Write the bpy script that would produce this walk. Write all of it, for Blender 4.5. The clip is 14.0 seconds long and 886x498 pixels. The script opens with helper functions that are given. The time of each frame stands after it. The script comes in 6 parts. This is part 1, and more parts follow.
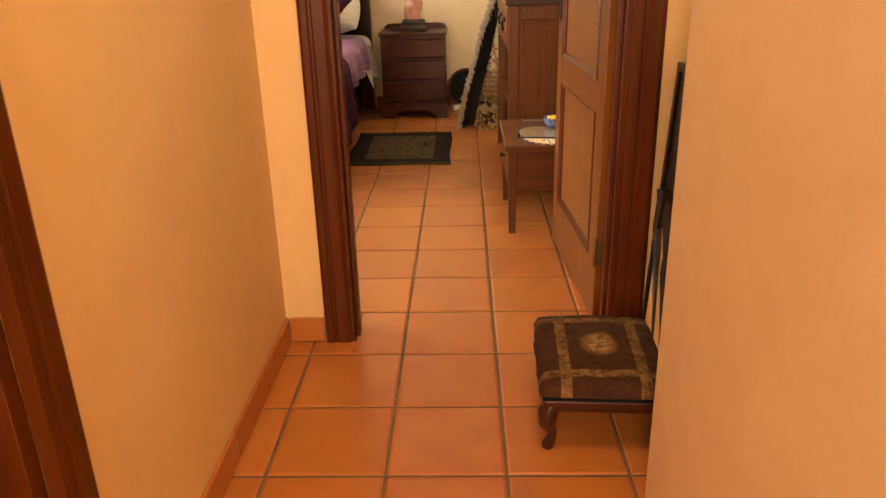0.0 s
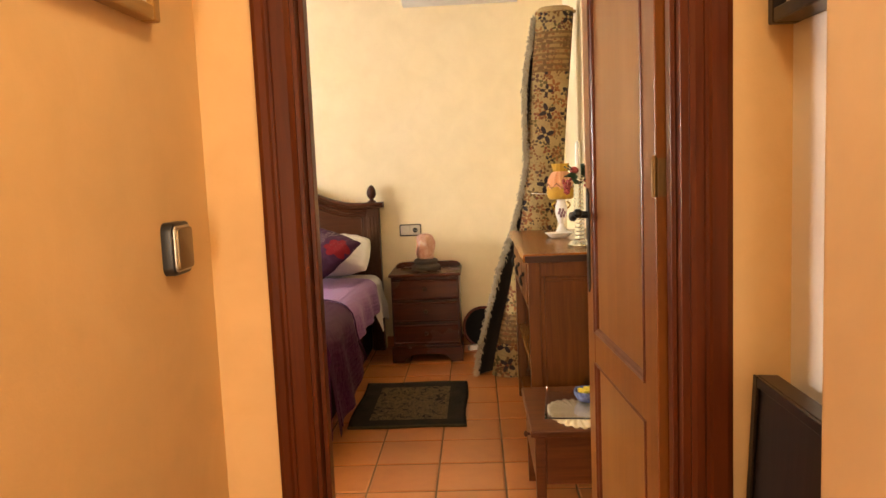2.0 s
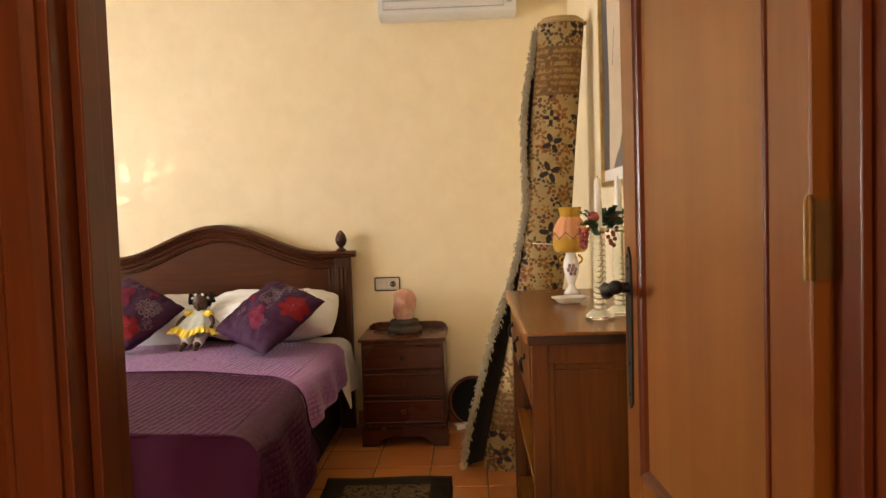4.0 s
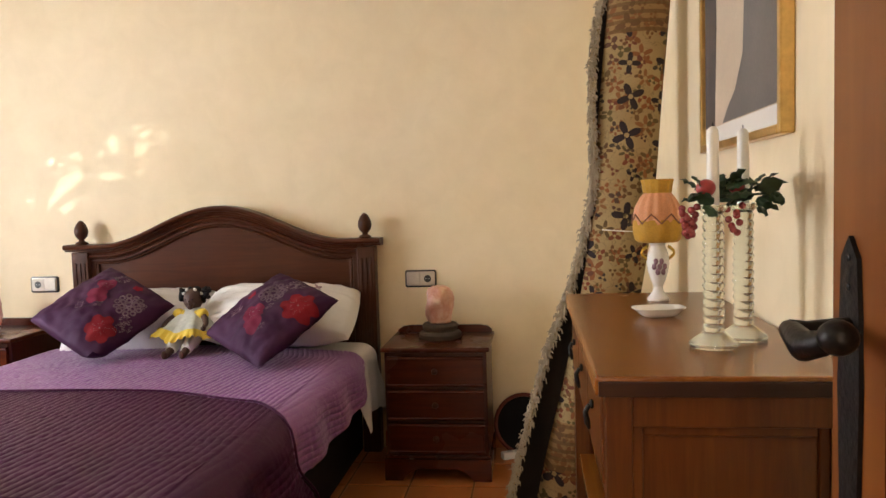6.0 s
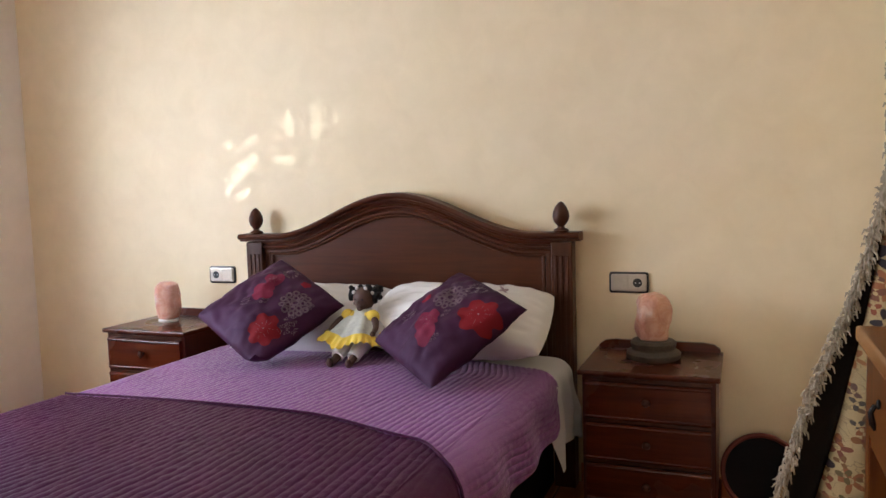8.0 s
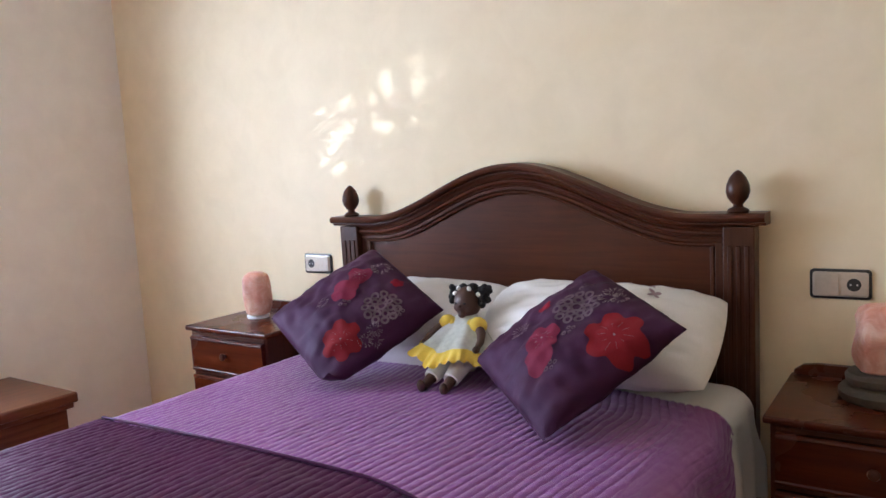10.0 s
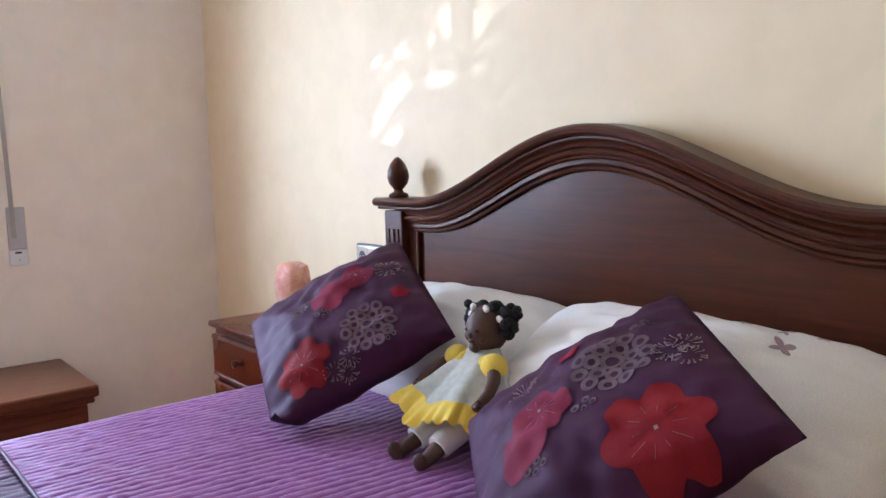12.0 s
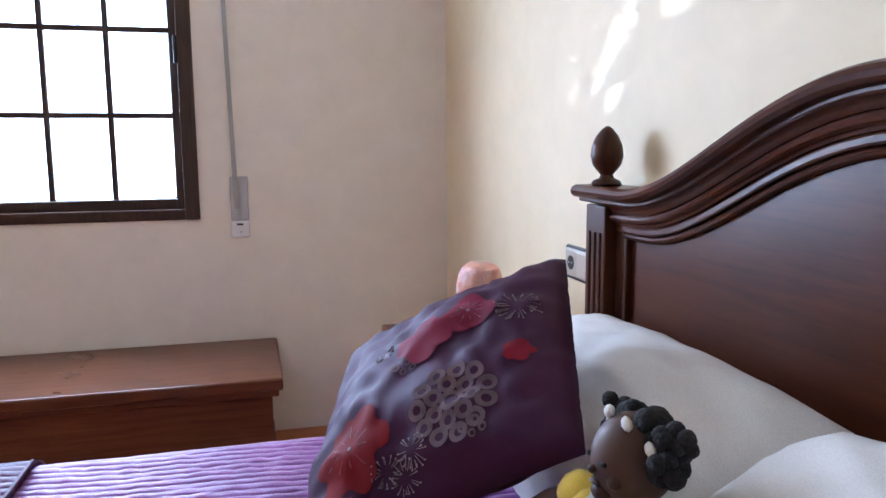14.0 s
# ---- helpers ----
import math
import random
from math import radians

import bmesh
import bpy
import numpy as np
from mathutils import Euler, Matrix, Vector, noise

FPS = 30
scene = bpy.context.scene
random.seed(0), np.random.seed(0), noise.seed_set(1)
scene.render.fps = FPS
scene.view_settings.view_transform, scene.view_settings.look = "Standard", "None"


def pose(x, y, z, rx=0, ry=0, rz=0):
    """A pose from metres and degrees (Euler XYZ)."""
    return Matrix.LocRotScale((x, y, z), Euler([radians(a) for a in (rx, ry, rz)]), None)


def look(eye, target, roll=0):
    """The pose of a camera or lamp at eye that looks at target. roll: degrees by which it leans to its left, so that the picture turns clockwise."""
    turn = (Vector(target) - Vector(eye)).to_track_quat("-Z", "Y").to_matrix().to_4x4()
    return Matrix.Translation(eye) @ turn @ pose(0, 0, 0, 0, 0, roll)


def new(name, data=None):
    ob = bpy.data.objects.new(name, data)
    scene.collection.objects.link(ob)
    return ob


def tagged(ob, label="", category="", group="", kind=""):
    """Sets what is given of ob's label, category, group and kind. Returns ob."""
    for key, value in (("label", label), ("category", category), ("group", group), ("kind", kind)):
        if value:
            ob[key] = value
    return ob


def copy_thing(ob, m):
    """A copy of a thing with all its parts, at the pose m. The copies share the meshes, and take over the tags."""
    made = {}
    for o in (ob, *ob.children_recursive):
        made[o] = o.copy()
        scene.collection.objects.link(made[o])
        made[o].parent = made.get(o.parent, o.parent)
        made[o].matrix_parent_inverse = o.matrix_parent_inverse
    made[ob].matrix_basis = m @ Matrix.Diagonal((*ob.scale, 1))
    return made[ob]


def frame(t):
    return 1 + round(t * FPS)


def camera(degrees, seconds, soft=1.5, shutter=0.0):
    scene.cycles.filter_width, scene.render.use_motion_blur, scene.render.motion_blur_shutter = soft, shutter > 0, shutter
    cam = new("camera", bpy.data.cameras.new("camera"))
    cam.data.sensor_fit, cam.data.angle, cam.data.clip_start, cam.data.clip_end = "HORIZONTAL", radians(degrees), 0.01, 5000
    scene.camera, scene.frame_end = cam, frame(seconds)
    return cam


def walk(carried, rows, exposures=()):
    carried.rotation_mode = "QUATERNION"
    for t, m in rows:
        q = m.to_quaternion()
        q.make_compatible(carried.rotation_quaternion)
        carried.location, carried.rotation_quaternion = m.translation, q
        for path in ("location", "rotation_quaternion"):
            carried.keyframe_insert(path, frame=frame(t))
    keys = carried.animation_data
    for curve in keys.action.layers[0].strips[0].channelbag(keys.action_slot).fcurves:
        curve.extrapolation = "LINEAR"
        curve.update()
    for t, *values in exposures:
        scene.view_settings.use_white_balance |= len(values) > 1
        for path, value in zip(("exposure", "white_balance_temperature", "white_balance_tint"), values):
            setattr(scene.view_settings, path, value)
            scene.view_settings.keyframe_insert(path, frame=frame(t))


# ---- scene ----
cam = camera(61.4, 14.0)
PATH = [
    (0, (0.044, 0.204, 1.199), (-0.015, 2.061, 0.459), -1.4),
    (0.5, (0.02, 0.287, 1.236), (-0.021, 2.184, 0.607), -1.4),
    (1, (0.026, 0.397, 1.289), (-0.005, 2.324, 0.758), -1.4),
    (1.5, (0.067, 0.592, 1.326), (0.012, 2.56, 0.975), -2.1),
    (2, (0.057, 0.738, 1.371), (-0.037, 2.725, 1.159), -2.4),
    (2.5, (0.027, 0.946, 1.397), (-0.07, 2.936, 1.227), -2.3),
    (3, (0.036, 1.184, 1.391), (-0.036, 3.178, 1.253), -1.9),
    (5.5, (0.161, 2.334, 1.346), (0.024, 4.327, 1.255), -2.1),
    (6, (0.141, 2.546, 1.332), (-0.1, 4.527, 1.2), -1.7),
    (6.5, (0.094, 2.704, 1.338), (-0.202, 4.675, 1.173), -1.4),
    (7, (0.083, 2.873, 1.355), (-0.361, 4.816, 1.195), -1.6),
    (7.5, (0.079, 3.032, 1.34), (-0.536, 4.931, 1.205), -1.8),
    (8, (-0.006, 3.169, 1.345), (-0.748, 5.02, 1.185), -1.7),
    (8.2, (-0.022, 3.225, 1.35), (-0.807, 5.056, 1.172), -1.8),
    (10.3, (-0.216, 4.087, 1.343), (-1.348, 5.722, 1.124), -3.2),
    (10.5, (-0.222, 4.198, 1.325), (-1.357, 5.834, 1.137), -2.9),
    (11, (-0.207, 4.501, 1.321), (-1.522, 6.003, 1.206), -2.9),
    (11.5, (-0.241, 4.67, 1.28), (-1.705, 6.028, 1.17), -2.1),
    (12, (-0.339, 4.915, 1.236), (-1.867, 6.188, 1.02), -1.5),
    (12.5, (-0.4, 5.15, 1.21), (-1.992, 6.329, 0.93), -0.7),
    (13, (-0.479, 5.36, 1.213), (-2.23, 6.272, 0.892), -0.8),
    (13.5, (-0.637, 5.523, 1.208), (-2.49, 6.204, 0.89), -0.8),
    (14, (-0.795, 5.617, 1.234), (-2.715, 6.109, 0.961), -0.4),
]
EXPOSURE = [(0, 0.22, 7900, 10), (1.5, 0.18, 7900, 10), (2.3, 0.0, 7900, 10), (3, -0.22, 8000, 10), (5.5, -0.5, 6900, 10), (8, -0.62, 5800, 10), (10.5, -0.55, 5300, 10), (11.5, -0.58, 5250, 10), (12.8, -0.2, 5100, 10), (13.5, -0.34, 5000, 10), (14, -0.6, 4950, 10)]
walk(cam, [(t, look(eye, target, roll)) for t, eye, target, roll in PATH], EXPOSURE)

# ---- world and light ----
world = bpy.data.worlds.new("world")
scene.world = world
world.use_nodes = True
wn = world.node_tree.nodes
sky = wn.new("ShaderNodeTexSky")
sky.sky_type, sky.sun_disc, sky.sun_elevation, sky.sun_rotation = "NISHITA", False, radians(38), radians(200)
world.node_tree.links.new(sky.outputs[0], wn["Background"].inputs[0])
wn["Background"].inputs[1].default_value = 0.12


def area_lamp(name, eye, target, sx, sy, watts, colour):
    data = bpy.data.lights.new(name, "AREA")
    data.shape, data.size, data.size_y, data.energy, data.color = "RECTANGLE", sx, sy, watts, colour
    ob = new(name, data)
    ob.matrix_world = look(eye, target)
    return ob


# daylight in the bedroom window, and an unseen stand-in for daylight behind the walker
area_lamp("window_daylight", (-4.37, 4.58, 1.56), (-2.0, 4.15, 1.38), 2.1, 1.8, 368, (0.865, 0.91, 1.0))
area_lamp("hall_daylight", (-0.28, -1.9, 1.45), (0.30, 0.2, 1.35), 0.5, 1.7, 55, (1.0, 0.88, 0.74))
# added overhead area lamp, unseen and without a fixture, to brighten hall and alcove
area_lamp("hall_overhead_fill", (0.22, 1.35, 2.58), (0.22, 1.35, 0.0), 0.4, 0.4, 12, (1.0, 0.82, 0.6))


# added spot lamp standing in for sun reflected up through shrub and panes
glint = bpy.data.lights.new("reflected_sun_spot", "SPOT")
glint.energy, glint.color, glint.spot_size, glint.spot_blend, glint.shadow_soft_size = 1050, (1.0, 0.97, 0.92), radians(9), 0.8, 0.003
new("reflected_sun_spot", glint).matrix_world = look((-5.81, 3.435, 0.85), (-2.28, 6.465, 1.55))


# ---- materials ----
def nodes_of(name):
    m = bpy.data.materials.new(name)
    m.use_nodes = True
    nt = m.node_tree
    return m, nt, nt.nodes["Principled BSDF"]


def coords(nt, scale=(1, 1, 1), source="Object"):
    tc = nt.nodes.new("ShaderNodeTexCoord")
    mp = nt.nodes.new("ShaderNodeMapping")
    mp.inputs["Scale"].default_value = scale
    nt.links.new(tc.outputs[source], mp.inputs["Vector"])
    return mp.outputs["Vector"]


def noise_tex(nt, vec, scale, detail=4.0, rough=0.55, distortion=0.0):
    n = nt.nodes.new("ShaderNodeTexNoise")
    n.inputs["Scale"].default_value = scale
    n.inputs["Detail"].default_value = detail
    n.inputs["Roughness"].default_value = rough
    n.inputs["Distortion"].default_value = distortion
    nt.links.new(vec, n.inputs["Vector"])
    return n.outputs["Fac"]


def ramp(nt, fac, stops):
    r = nt.nodes.new("ShaderNodeValToRGB")
    el = r.color_ramp.elements
    while len(el) < len(stops):
        el.new(0.5)
    for e, (p, c) in zip(el, stops):
        e.position, e.color = p, (*c, 1)
    nt.links.new(fac, r.inputs["Fac"])
    return r.outputs["Color"]


def mixc(nt, fac, a, b, mode="MIX"):
    m = nt.nodes.new("ShaderNodeMix")
    m.data_type, m.blend_type = "RGBA", mode
    for sock, v in ((m.inputs["Factor"], fac), (m.inputs["A"], a), (m.inputs["B"], b)):
        if isinstance(v, (int, float)):
            sock.default_value = v
        elif isinstance(v, tuple):
            sock.default_value = (*v, 1)
        else:
            nt.links.new(v, sock)
    return m.outputs["Result"]


def mathn(nt, op, a, b=0.0):
    m = nt.nodes.new("ShaderNodeMath")
    m.operation = op
    for sock, v in zip(m.inputs, (a, b)):
        if isinstance(v, (int, float)):
            sock.default_value = v
        else:
            nt.links.new(v, sock)
    return m.outputs[0]


def bump(nt, bsdf, height, strength, distance=0.004):
    b = nt.nodes.new("ShaderNodeBump")
    b.inputs["Strength"].default_value = strength
    b.inputs["Distance"].default_value = distance
    nt.links.new(height, b.inputs["Height"])
    nt.links.new(b.outputs["Normal"], bsdf.inputs["Normal"])


def vary(c, k):
    return tuple(min(1.0, v * k) for v in c)


def plain(name, c, rough=0.6, metal=0.0, var=0.18, scale=6.0, fine=90.0, relief=0.15, depth=0.002, spec=0.5, sheen=0.0):
    m, nt, b = nodes_of(name)
    v = coords(nt)
    big, small = noise_tex(nt, v, scale), noise_tex(nt, v, fine, 3.0)
    col = ramp(nt, big, [(0.25, vary(c, 1 - var)), (0.75, vary(c, 1 + var))])
    col = mixc(nt, 0.25, col, ramp(nt, small, [(0.3, vary(c, 1 - var)), (0.7, vary(c, 1 + var))]))
    nt.links.new(col, b.inputs["Base Color"])
    nt.links.new(mathn(nt, "ADD", mathn(nt, "MULTIPLY", big, 0.2), rough - 0.1), b.inputs["Roughness"])
    b.inputs["Metallic"].default_value = metal
    b.inputs["Specular IOR Level"].default_value = spec
    b.inputs["Sheen Weight"].default_value = sheen
    bump(nt, b, small, relief, depth)
    return m


def wood(name, dark, light, axis="z", rough=0.35, ring=9.0, gloss=0.5, coat=0.0, knots=False):
    m, nt, b = nodes_of(name)
    s = {"x": (0.35, 6, 6), "y": (6, 0.35, 6), "z": (6, 6, 0.35)}[axis]
    v = coords(nt, s)
    grain = noise_tex(nt, v, ring, 6.0, 0.65, 0.6)
    fine = noise_tex(nt, v, ring * 9, 3.0)
    blot = noise_tex(nt, coords(nt), 3.0)
    col = ramp(nt, grain, [(0.3, dark), (0.5, tuple((p + q) / 2 for p, q in zip(dark, light))), (0.72, light)])
    col = mixc(nt, mathn(nt, "MULTIPLY", fine, 0.10), col, vary(dark, 0.75))
    col = mixc(nt, mathn(nt, "MULTIPLY", blot, 0.4), col, vary(light, 0.7), "MULTIPLY")
    if knots:
        vo = nt.nodes.new("ShaderNodeTexVoronoi")
        vo.inputs["Scale"].default_value = 4.5
        nt.links.new(coords(nt, {"x": (0.4, 1, 1), "y": (1, 0.4, 1), "z": (1, 1, 0.5)}[axis]), vo.inputs["Vector"])
        col = mixc(nt, ramp(nt, vo.outputs["Distance"], [(0.035, (0.8,) * 3), (0.085, (0.0,) * 3)]), col, vary(dark, 0.3))
    nt.links.new(col, b.inputs["Base Color"])
    nt.links.new(mathn(nt, "ADD", mathn(nt, "MULTIPLY", blot, 0.12), rough - 0.05), b.inputs["Roughness"])
    b.inputs["Specular IOR Level"].default_value = gloss * 0.55
    b.inputs["Coat Weight"].default_value = coat
    b.inputs["Coat Roughness"].default_value = 0.25
    bump(nt, b, grain, 0.04, 0.0008)
    return m


def plaster(name, c, c2):
    m, nt, b = nodes_of(name)
    v = coords(nt)
    big = noise_tex(nt, v, 1.1, 3.0, 0.5)
    mid = noise_tex(nt, v, 7.0, 4.0, 0.6, 0.4)
    fine = noise_tex(nt, v, 130.0, 3.0)
    col = ramp(nt, big, [(0.3, c), (0.7, c2)])
    col = mixc(nt, 0.4, col, ramp(nt, mid, [(0.3, vary(c, 0.92)), (0.7, vary(c2, 1.05))]))
    nt.links.new(col, b.inputs["Base Color"])
    nt.links.new(mathn(nt, "ADD", mathn(nt, "MULTIPLY", mid, 0.15), 0.52), b.inputs["Roughness"])
    b.inputs["Specular IOR Level"].default_value = 0.35
    bump(nt, b, mathn(nt, "ADD", mathn(nt, "MULTIPLY", mid, 1.0), mathn(nt, "MULTIPLY", fine, 0.25)), 0.35, 0.004)
    return m


def terracotta(name, random_tone=True):
    m, nt, b = nodes_of(name)
    v = coords(nt)
    if random_tone:
        oi = nt.nodes.new("ShaderNodeObjectInfo")
        add = nt.nodes.new("ShaderNodeVectorMath")
        add.operation = "ADD"
        sc = nt.nodes.new("ShaderNodeVectorMath")
        sc.operation = "SCALE"
        sc.inputs["Scale"].default_value = 37.0
        comb = nt.nodes.new("ShaderNodeCombineXYZ")
        for k in range(3):
            nt.links.new(oi.outputs["Random"], comb.inputs[k])
        nt.links.new(comb.outputs[0], sc.inputs[0])
        nt.links.new(v, add.inputs[0])
        nt.links.new(sc.outputs[0], add.inputs[1])
        v = add.outputs[0]
    cloud = noise_tex(nt, v, 5.0, 5.0, 0.6, 0.3)
    speck = noise_tex(nt, v, 70.0, 3.0)
    col = ramp(nt, cloud, [(0.25, (0.42, 0.130, 0.032)), (0.5, (0.51, 0.172, 0.045)), (0.8, (0.57, 0.208, 0.06))])
    col = mixc(nt, mathn(nt, "MULTIPLY", speck, 0.15), col, (0.3, 0.1, 0.03))
    if random_tone:
        tone = ramp(nt, oi.outputs["Random"], [(0.0, (0.86, 0.83, 0.8)), (1.0, (1.0, 1.0, 1.0))])
        col = mixc(nt, 1.0, col, tone, "MULTIPLY")
    nt.links.new(col, b.inputs["Base Color"])
    nt.links.new(mathn(nt, "ADD", mathn(nt, "MULTIPLY", cloud, 0.06), 0.28), b.inputs["Roughness"])
    b.inputs["Specular IOR Level"].default_value = 0.5
    bump(nt, b, mathn(nt, "ADD", cloud, mathn(nt, "MULTIPLY", speck, 0.15)), 0.12, 0.002)
    return m


def glass(name, tint=(1, 1, 1), rough=0.0, ior=1.45):
    m, nt, b = nodes_of(name)
    b.inputs["Base Color"].default_value = (*tint, 1)
    b.inputs["Roughness"].default_value = rough
    b.inputs["Transmission Weight"].default_value = 1.0
    b.inputs["IOR"].default_value = ior
    return m


def cloth(name, c, rough=0.75, weave=420.0, sheen=0.2, var=0.1, gloss=0.3, aniso=(1, 1, 1)):
    m, nt, b = nodes_of(name)
    v = coords(nt)
    big = noise_tex(nt, v, 5.0, 4.0)
    fine = noise_tex(nt, coords(nt, aniso), weave, 2.0)
    col = ramp(nt, big, [(0.3, vary(c, 1 - var)), (0.7, vary(c, 1 + var))])
    col = mixc(nt, 0.35, col, ramp(nt, fine, [(0.35, vary(c, 0.8)), (0.65, vary(c, 1.2))]))
    nt.links.new(col, b.inputs["Base Color"])
    b.inputs["Roughness"].default_value = rough
    b.inputs["Specular IOR Level"].default_value = gloss
    b.inputs["Sheen Weight"].default_value = sheen
    bump(nt, b, mathn(nt, "ADD", mathn(nt, "MULTIPLY", fine, 0.2), big), 0.16, 0.002)
    return m


PAINT = plaster("cream_plaster", (0.87, 0.718, 0.455), (0.905, 0.768, 0.53))
# cream lightened for window and alcove walls: the light on them is in the colour
PAINT_LIT = plaster("lit_cream_plaster", (0.87, 0.79, 0.67), (0.90, 0.83, 0.72))
# hall plaster made paler: this wall's brighter light is put into its tone
PAINT_HALL_LIT = plaster("lit_hall_plaster", (0.87, 0.65, 0.40), (0.91, 0.71, 0.48))
PAINT_HALL = plaster("ochre_plaster", (0.76, 0.50, 0.235), (0.80, 0.55, 0.28))
WHITE_CEIL = plaster("white_ceiling_paint", (0.86, 0.84, 0.79), (0.89, 0.87, 0.83))
TILE = terracotta("terracotta_tile")
SKIRT = terracotta("terracotta_skirting")
GROUT = plain("grout", (0.17, 0.095, 0.05), 0.9, var=0.45, scale=9)
DOOR_WOOD = wood("sapele_wood", (0.085, 0.016, 0.0035), (0.15, 0.034, 0.0075), "z", 0.3, 5.0)
DOOR_PANEL = wood("sapele_panel", (0.225, 0.082, 0.017), (0.29, 0.115, 0.026), "z", 0.34, 2.5)
DOOR_LEAF = wood("sapele_leaf", (0.19, 0.058, 0.011), (0.255, 0.09, 0.019), "z", 0.32, 4.0)
BED_WOOD = wood("walnut_stain", (0.058, 0.0135, 0.0042), (0.108, 0.029, 0.0088), "x", 0.32)
BED_WOOD_Z = wood("walnut_stain_upright", (0.045, 0.013, 0.006), (0.105, 0.034, 0.013), "z", 0.32)
STAND_WOOD = wood("cherry_stain", (0.055, 0.0085, 0.002), (0.115, 0.021, 0.005), "x", 0.26)
STAND_WOOD_Z = wood("cherry_stain_upright", (0.045, 0.007, 0.002), (0.09, 0.016, 0.0045), "z", 0.28)
# same pine as the top, darkened: shade on the dresser's sides is in the colour
PINE_DIMMED = wood("dimmed_honey_pine", (0.10, 0.027, 0.0034), (0.18, 0.057, 0.0082), "z", 0.35, 6.0, knots=True)
PINE_TOP = wood("honey_pine_top", (0.21, 0.066, 0.0075), (0.30, 0.108, 0.0145), "y", 0.24, 6.0, 0.8, knots=True)
PINE_DARK = wood("worn_pine_edge", (0.03, 0.010, 0.004), (0.06, 0.02, 0.007), "x", 0.4, 6.0)
TABLE_WOOD = wood("reddish_oak", (0.09, 0.026, 0.008), (0.18, 0.058, 0.017), "x", 0.3)
CHEST_WOOD = wood("brown_chest_wood", (0.1, 0.034, 0.016), (0.2, 0.075, 0.034), "y", 0.28)
WINDOW_WOOD = wood("dark_window_frame", (0.055, 0.032, 0.022), (0.1, 0.06, 0.04), "z", 0.45)
BLACK_WOOD = wood("black_lacquer_wood", (0.012, 0.008, 0.006), (0.035, 0.022, 0.016), "z", 0.3)
GOLD_FRAME = plain("gilt_frame", (0.62, 0.40, 0.14), 0.32, 0.8, 0.25, 14)
OAK_FRAME = wood("oak_picture_frame", (0.36, 0.2, 0.06), (0.5, 0.3, 0.1), "y", 0.35)
IRON = plain("black_iron", (0.018, 0.016, 0.015), 0.42, 0.7, 0.3, 30, 120, 0.4)
BRASS = plain("aged_brass", (0.085, 0.045, 0.015), 0.65, 0.4)
HINGE_BRASS = plain("polished_hinge_brass", (0.17, 0.09, 0.028), 0.45, 0.6)
CHROME = plain("satin_silver", (0.55, 0.5, 0.42), 0.35, 0.6)
WHITE_PLASTIC = plain("white_plastic", (0.8, 0.8, 0.78), 0.35, var=0.04, relief=0.03)
GREY_PLASTIC = plain("grey_plastic", (0.5, 0.5, 0.5), 0.4, var=0.05, relief=0.03)
BLACK_PLASTIC = plain("black_plastic", (0.02, 0.02, 0.02), 0.35, relief=0.03)
BRONZE_PLASTIC = plain("bronze_plastic", (0.22, 0.15, 0.075), 0.35, 0.5, 0.08)
PANE = glass("window_glass")
BOTTLE_GLASS = glass("pressed_glass", (0.90, 0.96, 0.91), 0.0, 1.32)
BOTTLE_GLASS.node_tree.nodes["Principled BSDF"].inputs["Transmission Weight"].default_value = 0.94
STONE = plain("dark_stone", (0.075, 0.058, 0.04), 0.7, var=0.35, scale=22, relief=0.5, depth=0.004)
WHITE_LINEN = cloth("white_linen", (0.82, 0.79, 0.74), 0.8, 500, 0.1, 0.04)
PURPLE_CLOTH = cloth("aubergine_taffeta", (0.044, 0.0115, 0.032), 0.62, 600, 0.0, 0.25, 0.2)
PURPLE_CLOTH.node_tree.nodes["Principled BSDF"].inputs["Specular Tint"].default_value = (0.75, 0.6, 1.0, 1.0)
RED_FELT = cloth("crimson_applique", (0.165, 0.010, 0.014), 0.7, 260, 0.0, 0.35, 0.08, aniso=(1, 4, 1))
PINK_FELT = cloth("dusky_rose_applique", (0.17, 0.020, 0.045), 0.7, 260, 0.0, 0.35, 0.08, aniso=(1, 4, 1))
GREY_FELT = cloth("grey_crochet", (0.125, 0.085, 0.098), 0.85, 500, 0.0, 0.25, 0.06)
MAUVE_FELT = cloth("mauve_embroidery", (0.36, 0.25, 0.27), 0.8, 400)
MAROON_FELT = cloth("maroon_applique", (0.18, 0.01, 0.022), 0.7, 300, 0.0, 0.35, 0.08)
THREAD = cloth("pale_thread", (0.22, 0.17, 0.17), 0.7, 500)
BLACK_CLOTH = cloth("matt_black_cloth", (0.006, 0.005, 0.006), 0.9, 300, 0.0)
SCREED = plain("ground_asphalt", (0.05, 0.05, 0.05), 0.9)


# ---- mesh helpers ----
def thing(name, x=0, y=0, z=0, rz=0, label="", category="", group="", kind="", m=None):
    ob = new(name)
    ob.empty_display_size = 0.05
    ob.matrix_basis = m if m is not None else pose(x, y, z, 0, 0, rz)
    return tagged(ob, label, category, group, kind)


def part(name, bm, material, parent=None, label="", smooth=False):
    me = bpy.data.meshes.new(name)
    bmesh.ops.recalc_face_normals(bm, faces=bm.faces)
    bm.to_mesh(me)
    bm.free()
    for mt in material if isinstance(material, (list, tuple)) else [material]:
        me.materials.append(mt)
    if smooth:
        me.shade_smooth()
        me.set_sharp_from_angle(angle=radians(38 if smooth is True else smooth))
    ob = new(name, me)
    ob.parent = parent
    return tagged(ob, label)


